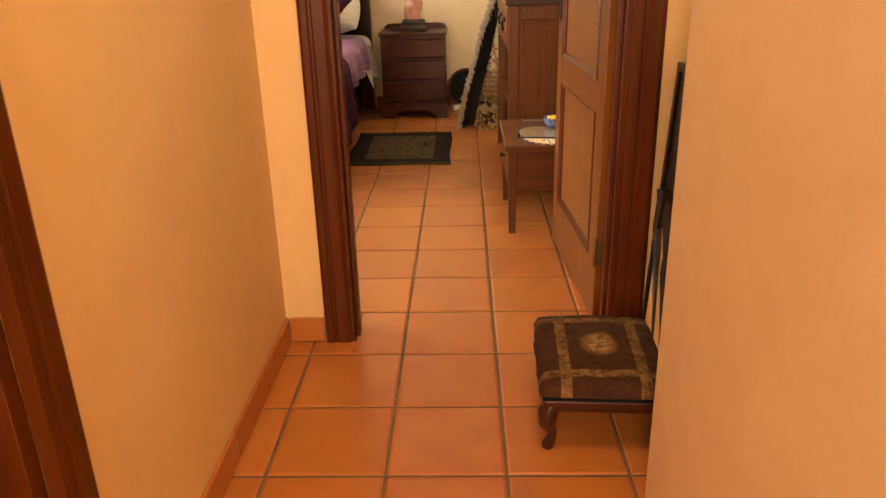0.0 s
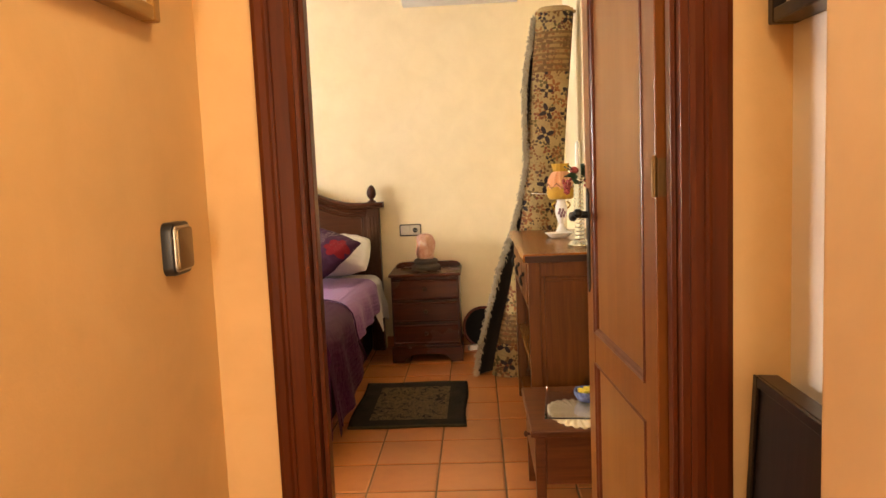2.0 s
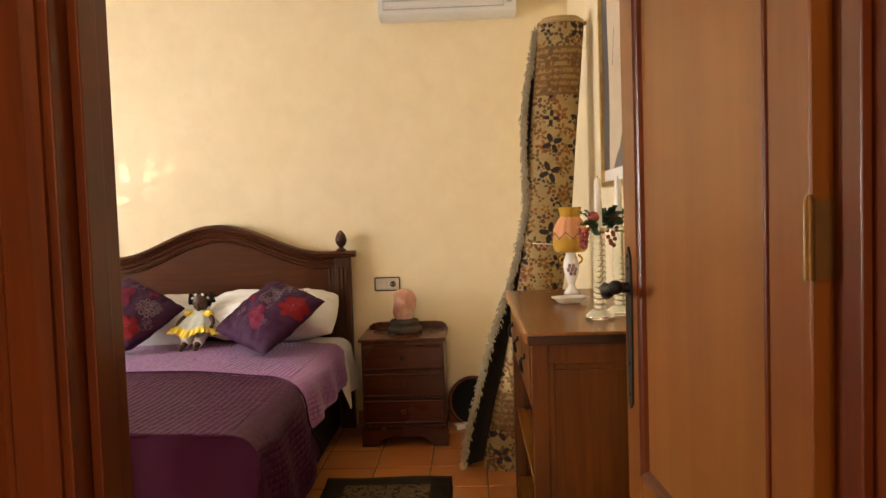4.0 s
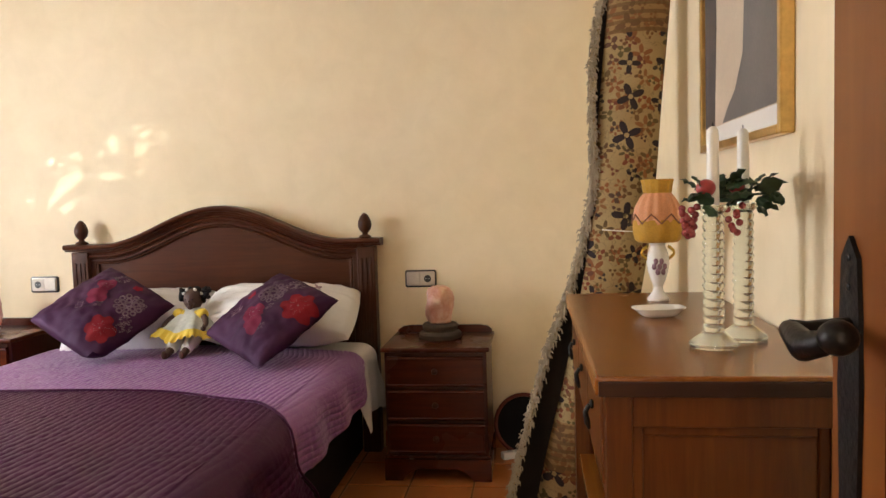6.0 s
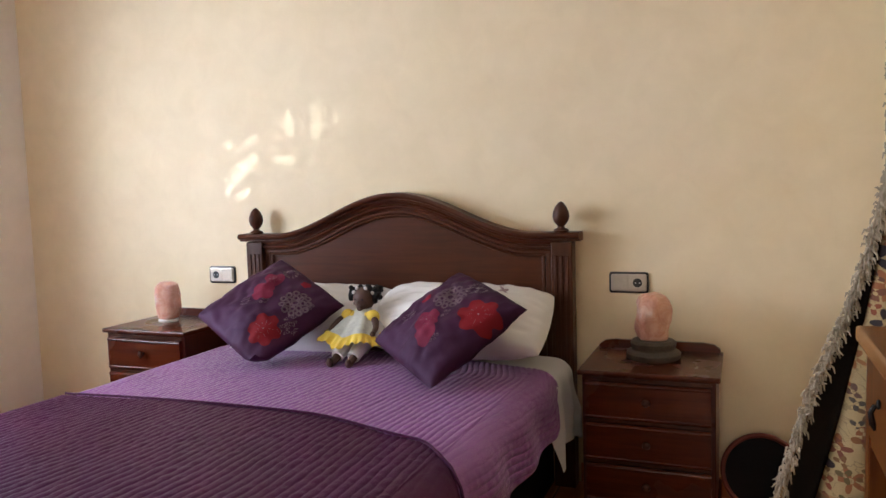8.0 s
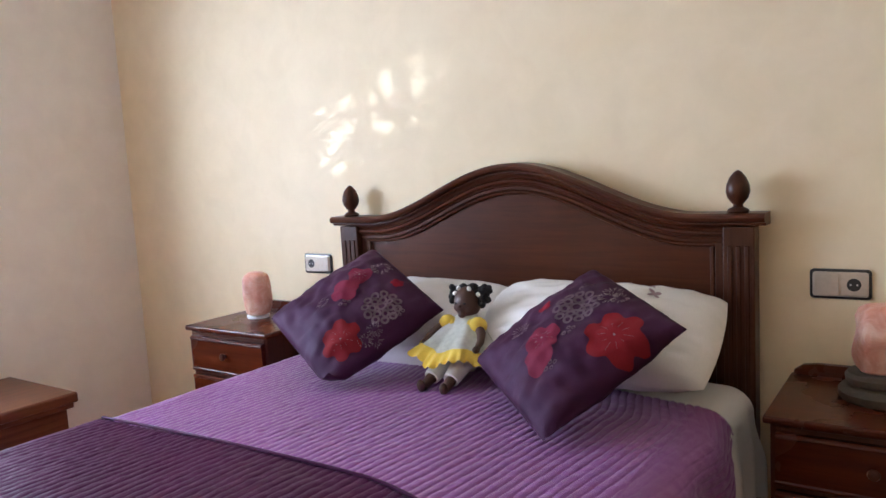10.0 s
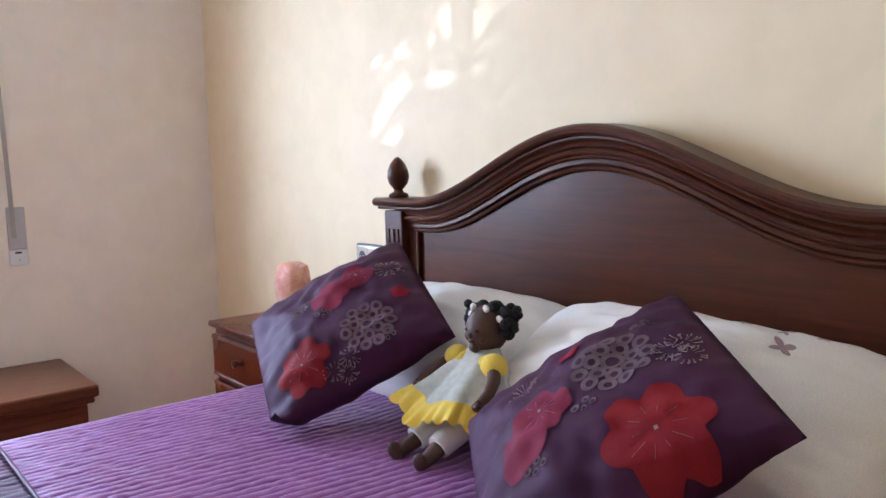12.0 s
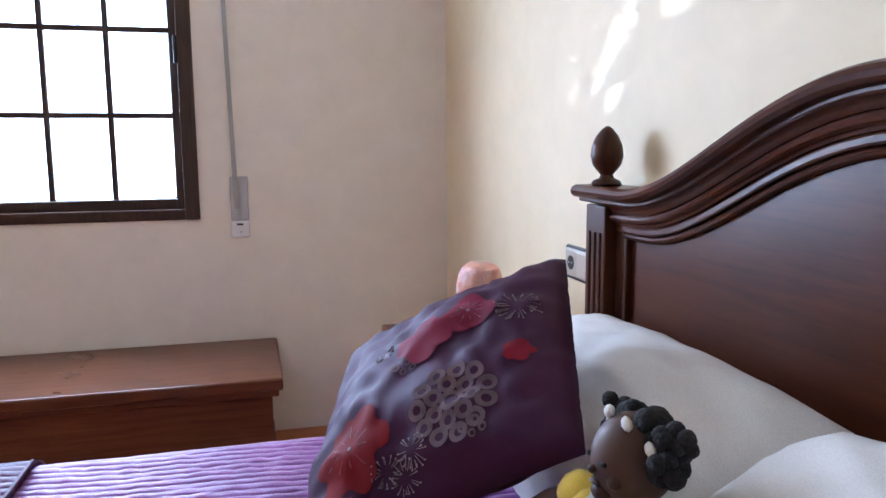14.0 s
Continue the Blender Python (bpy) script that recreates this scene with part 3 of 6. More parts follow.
for x in (-2.25, -0.86):
    part("leg", loc(boxes((x, x + 0.06, 4.26, 4.32, 0.0, 0.30), bevel=0.004)), BED_WOOD_Z, bed)
part("mattress", loc(boxes((-2.27, -0.80, 4.25, 6.36, 0.30, 0.575), bevel=0.05)), WHITE_LINEN, bed)
# thin black sheets along both sides of the bed, below the quilt hems
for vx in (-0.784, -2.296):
    part("valance", loc(boxes((vx, vx + 0.005, 4.27, 6.35, 0.03, 0.45))), BLACK_CLOTH, bed, "black cloth sheet below the quilt hem")

TOP, XR, XL = 0.604, -0.775, -2.345


def quilt_mat(name, c, sheen):
    m, nt, b = nodes_of(name)
    v = coords(nt)
    big = noise_tex(nt, v, 3.0, 4.0)
    fine = noise_tex(nt, coords(nt, (1, 3, 1)), 160.0, 3.0)
    col = ramp(nt, big, [(0.3, vary(c, 0.82)), (0.7, vary(c, 1.18))])
    col = mixc(nt, mathn(nt, "MULTIPLY", fine, 0.5), col, vary(c, 1.6))
    nt.links.new(col, b.inputs["Base Color"])
    b.inputs["Roughness"].default_value = 0.42
    b.inputs["Specular IOR Level"].default_value = 0.7 if sheen else 0.12
    b.inputs["Sheen Weight"].default_value = sheen
    b.inputs["Specular Tint"].default_value = (0.72, 0.5, 0.95, 1.0)
    b.inputs["Sheen Roughness"].default_value = 0.35
    bump(nt, b, fine, 0.3, 0.003)
    return m


LILAC = quilt_mat("mauve_satin_quilt", (0.225, 0.077, 0.245), 0.3)
AUBERGINE = quilt_mat("aubergine_satin_quilt", (0.05, 0.0095, 0.037), 0.0)


def cover(s, hang_l, hang_r, lift):
    """A point of a cover laid over the bed: s runs from the left hem to the right hem; returns x, z."""
    R = 0.085
    flat = XR - XL
    arc = R * math.pi / 2
    total = hang_l + arc + flat + arc + hang_r
    d = s * total
    if d < hang_l:
        h = hang_l - d
        return XL - R - lift - 0.10 * h - 0.01, TOP - R - h + lift * 0.3
    d -= hang_l
    if d < arc:
        a = math.pi / 2 * (1 - d / arc)
        return XL - (R + lift) * math.sin(a) - 0.01 * math.sin(a), TOP - R + (R + lift) * math.cos(a)
    d -= arc
    if d < flat:
        k = d / flat
        return XL + d, TOP + lift + 0.018 * math.sin(math.pi * k)
    d -= flat
    if d < arc:
        a = math.pi / 2 * d / arc
        return XR + (R + lift) * math.sin(a) + 0.01 * math.sin(a), TOP - R + (R + lift) * math.cos(a)
    h = d - arc
    return XR + R + lift + 0.10 * h + 0.01, TOP - R - h + lift * 0.3


def smooth_step(a, b, x):
    t = min(1.0, max(0.0, (x - a) / (b - a)))
    return t * t * (3 - 2 * t)


def quilt(name, mat, nu, nv, y_far, y_near, hl, hr, lift, pitch, h, label, parent):
    """A cover quilted in channels that run along the bed; y_far(s), y_near(s) bound it, hl(y) and hr(y) are the hems' lengths."""
    def f(u, v):
        y0, y1 = y_near(u), y_far(u)
        y = y0 + (y1 - y0) * v
        x, z = cover(u, hl(y), hr(y), lift)
        across = u * 2.2 - 0.10 * y + 0.004 * noise.noise((u * 8, y * 5, 2.2)) + 0.0022 * noise.noise((u * 30, y * 26, 7.7))
        row = math.floor(across / pitch)
        r = h * abs(math.sin(math.pi * across / pitch)) ** 0.42
        pucker = abs(noise.noise((row * 7.31, y * 24 + row, 0.3)))
        r *= 0.72 + 0.28 * smooth_step(0.03, 0.22, pucker)
        wob = 0.005 * noise.noise((x * 3, y * 3, 1.7)) + 0.0022 * noise.noise((row * 3.7, y * 34, 4.1)) + 0.0012 * noise.noise((x * 60, y * 60, 9.0))
        side = 0.0 if XL < x < XR else 1.0
        if side:
            x += (r + wob + 0.012 * math.sin(y * 17 + z * 4)) * (1 if x > XR else -1) * min(1, (TOP - z) * 8)
        return Vector((x, y, z + (r + wob) * (1 - 0.6 * side)))
    ob = part(name, loc(grid(nu, nv, f)), mat, parent, label, 80)
    so = ob.modifiers.new("thickness", "SOLIDIFY")
    so.thickness, so.offset = 0.012, -1
    return ob


def throw_edge(u):
    return 5.18 - 0.10 * smooth_step(0.62, 0.82, u) - 0.19 * smooth_step(0.80, 0.885, u) + 0.17 * smooth_step(0.90, 1.0, u)


FOOT = 4.18          # where the covers turn down over the foot of the bed
quilt("quilt", LILAC, 1080, 130, lambda u: 6.12 - 0.06 * smooth_step(0.7, 0.9, u), lambda u: 4.70, lambda y: 0.30, lambda y: 0.03 + 0.10 * smooth_step(6.12, 5.85, y), 0.004, 0.0245, 0.0054, "mauve channel-quilted satin bedspread", bed)
dark_q = quilt("throw", AUBERGINE, 1080, 100, throw_edge, lambda u: FOOT, lambda y: 0.36, lambda y: 0.36 - 0.10 * smooth_step(4.5, 5.1, y), 0.016, 0.0245, 0.0042, "folded dark aubergine channel-quilted throw", bed)
hem = []
for i in range(61):
    u = 0.2 + 0.8 * i / 60
    y = throw_edge(u)
    x, z = cover(u, 0.36, 0.36 - 0.10 * smooth_step(4.5, 5.1, y), 0.023)
    hem.append((x - OX, y - OY, z))
part("hem_piping", tube(hem, 0.0045, 8), AUBERGINE, dark_q, "dark piped hem", True)
# the part of the throw that hangs over the foot
def foot_f(u, v):
    x, z = cover(u, 0.36, 0.38, 0.02)
    return Vector((x, FOOT - 0.05 * math.sin(v * 1.6) + 0.012 * math.sin(x * 21), max(0.12, z - 0.46 * v) if z > 0.5 else z - 0.02 * v))
part("foot_drop", loc(grid(60, 14, foot_f)), AUBERGINE, dark_q, "", 80)
# fitted sheet at the head, hanging at the side
def sheet_f(u, v):
    y = 5.93 + 0.40 * v
    x, z = cover(0.55 + 0.45 * u, 0.1, 0.25 + 0.04 * math.sin(y * 11), -0.006)
    return Vector((x + 0.02 * math.sin(y * 38 + 2 * math.sin(z * 9)) * smooth_step(0.58, 0.4, z) + 0.004, y, z))
part("sheet", loc(grid(60, 40, sheet_f)), WHITE_LINEN, bed, "white cotton sheet hanging at the side", 80)


# ---- pillows and cushions ----
def pillow_surface(w, h, t, puff=0.55, pinch=0.1, rnd=0.0, crease=1.0):
    """The front face of a cushion in local x, y with its bulge along z."""
    def f(u, v, s=1):
        a, b = 2 * u - 1, 2 * v - 1
        edge = max(0.0, (1 - a * a) * (1 - b * b)) ** puff
        x = a * w / 2 * (1 - pinch * (1 - b * b) * abs(a) ** 3) * math.sqrt(1 - rnd * b * b / 2)
        y = b * h / 2 * (1 - pinch * (1 - a * a) * abs(b) ** 3) * math.sqrt(1 - rnd * a * a / 2)
        wr = crease * 0.007 * noise.noise((a * 2.3, b * 2.3, s * 3.1 + w)) + crease * 0.004 * noise.noise((a * 6, b * 6, s)) + (crease - 1.0) * 0.006 * (0.5 - abs(noise.noise((a * 2.2 + b, b * 3.1 - a, 5.0 + s)))) * (abs(a) + abs(b))
        return Vector((x, y, s * (t / 2 * edge + 0.002) + wr * edge ** 0.3))
    return f


def pillow_mesh(f, n=40):
    bm = bmesh.new()
    grid(n, n, lambda u, v: f(u, v, 1), bm)
    grid(n, n, lambda u, v: f(u, v, -1), bm)
    bmesh.ops.remove_doubles(bm, verts=bm.verts, dist=0.0045)
    return bm


def basis(c, right, up):
    r, u = Vector(right).normalized(), Vector(up)
    n = r.cross(u).normalized()
    u = n.cross(r)
    m = Matrix((r, u, n)).transposed().to_4x4()
    return Matrix.Translation(c) @ m


for name, c, right, up, label in (("pillow", (-1.135, 6.155, 0.778), (1, 0.03, -0.02), (0.02, 0.86, 0.51), "white cotton pillow with embroidered grey flowers"),
                                  ("pillow", (-1.915, 6.205, 0.742), (1, -0.03, 0.03), (0, 0.76, 0.65), "plain white cotton pillow leaning on the headboard")):
    pm = basis(c, right, up)
    pl = thing(name, m=pm, label=label, category="pillow", group="pillows on the bed")
    f = pillow_surface(0.81, 0.40, 0.26, 0.46, 0.02, 0.24, 2.6)
    part("pillowcase", pillow_mesh(f), WHITE_LINEN, pl, "", True)
    if c[0] > -1.5:
        for (u, v, r) in ((0.74, 0.72, 0.026), (0.64, 0.82, 0.014), (0.72, 0.86, 0.016), (0.80, 0.88, 0.014)):
            for k in range(4):
                a0 = k * math.pi / 2 + 0.3 + u * 9
                bm = bmesh.new()
                vs = []
                for q in range(12):
                    th = 2 * math.pi * q / 12
                    du, dv = 0.42 * r * math.cos(th) * (1 + 0.3 * (k % 2)) + 0.5 * r, 0.26 * r * math.sin(th)
                    uu = u + (du * math.cos(a0) - dv * math.sin(a0)) / 0.80
                    vv = v + (du * math.sin(a0) + dv * math.cos(a0)) / 0.46
                    vs.append(bm.verts.new(f(uu, vv) + Vector((0, 0, 0.0025))))
                bm.faces.new(vs)
                part("embroidered_petal", bm, MAUVE_FELT, pl)

cushion_f = pillow_surface(0.47, 0.47, 0.172, 0.52, 0.0, 0.0, 2.6)


def on_cushion(u, v, lift):
    return cushion_f(u, v) + Vector((0, 0, lift))


def flower(parent, name, mat, u, v, r, petals, lift=0.0026, depth=0.22, turn0=0.0, centre=True):
    bm = bmesh.new()
    n = 60
    mid = bm.verts.new(on_cushion(u, v, lift))
    last = None
    for k in range(1, 7):
        ring = []
        for i in range(n):
            a = 2 * math.pi * i / n
            rr = r * k / 6 * (1 - depth * (0.5 - 0.5 * math.cos(petals * a + turn0)) ** 2 * (k / 6) + 0.05 * noise.noise((math.cos(a) * 2, math.sin(a) * 2, u * 9)))
            ring.append(bm.verts.new(on_cushion(u + rr * math.cos(a), v + rr * math.sin(a), lift)))
        for i in range(n):
            j = (i + 1) % n
            bm.faces.new((mid, ring[i], ring[j]) if last is None else (last[i], ring[i], ring[j], last[j]))
        last = ring
    ob = part(name, bm, mat, parent, "", True)
    if centre:
        bm = bmesh.new()
        bm.faces.new([bm.verts.new(on_cushion(u + 0.006 * a, v + 0.006 * b, lift + 0.001)) for a, b in ((-1, -1), (1, -1), (1, 1), (-1, 1))])
        part("bead", bm, THREAD, ob)
        for i in range(20):
            a = 2 * math.pi * i / 20 + 0.1
            r0, r1 = r * 0.28, r * (0.42 + 0.1 * (i % 3))
            tube([on_cushion(u + q * math.cos(a), v + q * math.sin(a), lift + 0.0008) for q in (r0, r1)], 0.0003, 4, bm := bmesh.new())
            part("stitch", bm, THREAD if i % 2 else mat, ob)
    return ob


def annulus(bm, u, v, r0, r1, lift, n=14, lobe=0.0):
    a0 = [bm.verts.new(on_cushion(u + r0 * math.cos(2 * math.pi * i / n), v + r0 * math.sin(2 * math.pi * i / n), lift)) for i in range(n)]
    a1 = [bm.verts.new(on_cushion(u + r1 * math.cos(2 * math.pi * i / n), v + r1 * math.sin(2 * math.pi * i / n), lift + 0.001)) for i in range(n)]
    for i in range(n):
        bm.faces.new((a0[i], a1[i], a1[(i + 1) % n], a0[(i + 1) % n]))


def crochet(parent, u, v, r):
    bm = bmesh.new()
    annulus(bm, u, v, r * 0.16, r * 0.28, 0.0012, 18)
    for ring, (rad, n, size) in enumerate(((0.47, 7, 0.19), (0.82, 11, 0.2))):
        for i in range(n):
            a = 2 * math.pi * (i + 0.5 * ring) / n
            annulus(bm, u + rad * r * math.cos(a), v + rad * r * math.sin(a), r * size * 0.5, r * size * 1.12, 0.0008)
    part("crochet_flower", bm, GREY_FELT, parent, "grey crochet-lace flower")


def spray(parent, u, v, r, n, seed):
    rng = random.Random(seed)
    bm = bmesh.new()
    for i in range(n):
        a = 2 * math.pi * i / n + rng.uniform(-0.2, 0.2)
        r0, r1 = r * rng.uniform(0.3, 0.6), r * rng.uniform(0.7, 1.0)
        tube([on_cushion(u + q * math.cos(a), v + q * math.sin(a), 0.001) for q in (r0, r1)], [0.0004, 0.0007], 5, bm)
        blob(bm, on_cushion(u + r1 * math.cos(a), v + r1 * math.sin(a), 0.002), (0.0018, 0.0018, 0.001), 6, 4)
    part("embroidered_spray", bm, THREAD, parent)


def dots(parent, u, v, mat=GREY_FELT):
    bm = bmesh.new()
    for i, (a, b) in enumerate(((0, 0), (0.045, 0.01), (0.02, 0.045), (-0.035, 0.03))):
        annulus(bm, u + a * 0.8, v + b * 0.8, 0.007, 0.013 + 0.0015 * i, 0.001, 10)
    part("lace_dots", bm, mat, parent)


def cushion(c, u_vec, r_vec, label, seed):
    u, r = Vector(u_vec), Vector(r_vec)
    # u and r are half diagonals: turn them into the sides' directions
    side, rise = (r + u).normalized(), (u - r).normalized()
    cu = thing("cushion", m=basis(c, side, rise), label=label, category="cushion", group="purple cushions on the bed")
    bm = pillow_mesh(cushion_f, 44)
    if seed == 1:
        # the lowest corner is curled forwards where it stands on the bed
        for v in bm.verts:
            over = -0.268 - (v.co.x + v.co.y) / math.sqrt(2)
            if over > 0:
                a = over / 0.028
                shift = (over - 0.028 * math.sin(a)) / math.sqrt(2)
                v.co += Vector((shift, shift, 0.028 * (1 - math.cos(a))))
    part("cover", bm, PURPLE_CLOTH, cu, "", 80)
    # local x runs towards the upper right side, local y towards the upper left side
    if seed == 1:
        flower(cu, "red_flower", RED_FELT, 0.270, 0.210, 0.155, 6)
        flower(cu, "rose_flower", PINK_FELT, 0.530, 0.570, 0.115, 4, depth=0.22, centre=False)
        flower(cu, "rose_flower", PINK_FELT, 0.700, 0.640, 0.10, 3, depth=0.25, turn0=1.0)
        flower(cu, "maroon_flower", MAROON_FELT, 0.870, 0.375, 0.05, 5, centre=False)
        crochet(cu, 0.650, 0.240, 0.145)
        spray(cu, 0.870, 0.615, 0.085, 26, 3)
        spray(cu, 0.350, 0.615, 0.05, 14, 8)
        for q, (u0, v0) in enumerate(((0.500, 0.125), (0.400, 0.095), (0.460, 0.07))):
            spray(cu, u0, v0, 0.055, 18, 40 + q)
        dots(cu, 0.460, 0.445)
        dots(cu, 0.710, 0.105)
    else:
        flower(cu, "red_flower", RED_FELT, 0.675, 0.165, 0.18, 6)
        flower(cu, "rose_flower", PINK_FELT, 0.370, 0.485, 0.12, 4, depth=0.22)
        flower(cu, "rose_flower", PINK_FELT, 0.270, 0.375, 0.105, 3, depth=0.25, turn0=1.0, centre=False)
        flower(cu, "maroon_flower", MAROON_FELT, 0.530, 0.755, 0.05, 5, centre=False)
        crochet(cu, 0.660, 0.550, 0.145)
        for q, (u0, v0) in enumerate(((0.840, 0.475), (0.880, 0.415), (0.890, 0.505))):
            spray(cu, u0, v0, 0.06, 18, 50 + q)
        spray(cu, 0.320, 0.755, 0.07, 20, 6)
        dots(cu, 0.810, 0.685)
        dots(cu, 0.510, 0.385)
        dots(cu, 0.290, 0.255)
    return cu


cushion((-1.933, 5.908, 0.834), (-0.090, 0.241, 0.191), (0.310, 0.106, 0.020), "purple square cushion with red flower appliques and grey crochet lace", 1)
cushion((-1.068, 5.840, 0.814), (-0.045, 0.260, 0.161), (0.332, 0.019, 0.092), "purple square cushion with large red and rose flower appliques", 2)

# ---- doll: one plain mesh ----
SKIN = plain("brown_vinyl", (0.075, 0.032, 0.018), 0.58, var=0.1, relief=0.05)
HAIR = plain("black_curly_yarn", (0.008, 0.007, 0.007), 0.8, var=0.4, fine=220, relief=0.9, depth=0.006)
YELLOW = cloth("yellow_cotton", (0.72, 0.52, 0.06), 0.8, 400, 0.2, 0.15)
VOILE = cloth("printed_white_voile", (0.52, 0.53, 0.47), 0.8, 60, 0.2, 0.4)
bm = bmesh.new()
H = Vector((0, 0.066, 0.262))
blob(bm, H, (0.047, 0.052, 0.056), 24, 16, None, 0)                                     # head
for s in (-1, 1):
    blob(bm, H + Vector((s * 0.020, -0.036, -0.014)), (0.015, 0.009, 0.013), 12, 8, None, 0)  # cheeks
    blob(bm, H + Vector((s * 0.017, -0.0475, 0.004)), (0.0062, 0.004, 0.0036), 10, 6, None, 1)  # eyes
blob(bm, H + Vector((0, -0.040, -0.036)), (0.015, 0.013, 0.012), 12, 8, None, 0)
blob(bm, H + Vector((0, -0.053, -0.007)), (0.0062, 0.006, 0.0055), 10, 6, None, 0)
blob(bm, H + Vector((0, -0.049, -0.023)), (0.0095, 0.006, 0.0038), 10, 6, None, 0)
rng = random.Random(4)
for i in range(70):
    a, e = rng.uniform(-0.15, math.pi + 0.15), rng.uniform(-0.2, 1.2)
    d = Vector((math.cos(a) * math.cos(e), math.sin(a) * math.cos(e) * 0.95 + 0.05, math.sin(e)))
    if d.y > 0.05 or e > 0.95:
        blob(bm, H + Vector((d.x * 0.047, d.y * 0.052, d.z * 0.056)), [rng.uniform(0.010, 0.016)] * 3, 8, 6, None, 1)
for s in (-1, 1):
    for i in range(26):
        d = Vector([rng.gauss(0, 1) for _ in range(3)]).normalized() * rng.uniform(0.2, 1)
        blob(bm, H + Vector((s * 0.064, 0.014, 0.030)) + Vector((d.x * 0.020, d.y * 0.024, d.z * 0.034 - 0.006)), [rng.uniform(0.008, 0.013)] * 3, 8, 6, None, 1)
    for a, b, c in ((0.022, -0.022, 0.052), (0.048, -0.006, 0.030)):
        blob(bm, H + Vector((s * a, b, c)), (0.010, 0.006, 0.008), 8, 6, Matrix.Rotation(s * 0.6, 4, "Y"), 3)
# dress: a pleated bell from the neck to the hem, leaning back with the body
def dress_f(p, q):
    a = 2 * math.pi * p
    flare = 0.028 + 0.124 * q ** 0.85
    ruffle = max(0.0, q - 0.74) / 0.26
    r = flare + 0.012 * ruffle ** 0.6 + (0.004 + 0.010 * q) * q * math.sin(11 * a + 2 * q) + 0.007 * ruffle * math.sin(29 * a) + 0.012 * q * noise.noise((math.cos(a) * 2.5, math.sin(a) * 2.5, q * 3))
    return Vector((1.05 * r * math.cos(a), 0.062 - 0.085 * q + 0.72 * r * math.sin(a), 0.224 - 0.124 * q + 0.014 * q * math.sin(5 * a + 1) + 0.006 * ruffle * math.sin(29 * a + 1.2) + 0.06 * r * math.sin(a) * q))
grid(140, 24, lambda p, q: dress_f(p, 0.77 * q), bm, 4)
grid(232, 14, lambda p, q: dress_f(p, 0.75 + 0.25 * q) + Vector((0, -0.001, 0.003)), bm, 2)
blob(bm, (0, 0.05, 0.17), (0.045, 0.04, 0.07), 16, 10, Matrix.Rotation(radians(-22), 4, "X"), 4)
for s in (-1, 1):
    blob(bm, (s * 0.062, 0.028, 0.190), (0.033, 0.031, 0.032), 14, 8, None, 2)
    blob(bm, (s * 0.034, 0.030, 0.168), (0.026, 0.036, 0.045), 14, 8, None, 2)
    tube([(s * 0.066, 0.024, 0.190), (s * 0.092, -0.002, 0.172), (s * 0.106, -0.030, 0.152), (s * 0.108, -0.054, 0.138)], [0.016, 0.0155, 0.0125, 0.0105], 10, bm, 0)
    blob(bm, (s * 0.107, -0.062, 0.132), (0.013, 0.014, 0.012), 10, 6, None, 0)
    tube([(s * 0.034, -0.005, 0.085), (s * 0.037, -0.070, 0.060), (s * 0.039, -0.118, 0.038)], [0.036, 0.032, 0.027], 14, bm, 3)
    tube([(s * 0.039, -0.108, 0.040), (s * 0.041, -0.140, 0.027), (s * 0.043, -0.160, 0.016)], [0.020, 0.017, 0.014], 12, bm, 0)
    blob(bm, (s * 0.045, -0.170, 0.022), (0.014, 0.016, 0.023), 12, 8, Matrix.Rotation(radians(24), 4, "X"), 0)
doll = part("doll", bm, (SKIN, HAIR, YELLOW, WHITE_LINEN, VOILE), None, "", True)
doll.matrix_basis = pose(-1.532, 5.966, 0.624, 0, 0, -1) @ Matrix.Scale(0.97, 4)
tagged(doll, "brown vinyl doll in yellow and white dress on the bed", "doll")


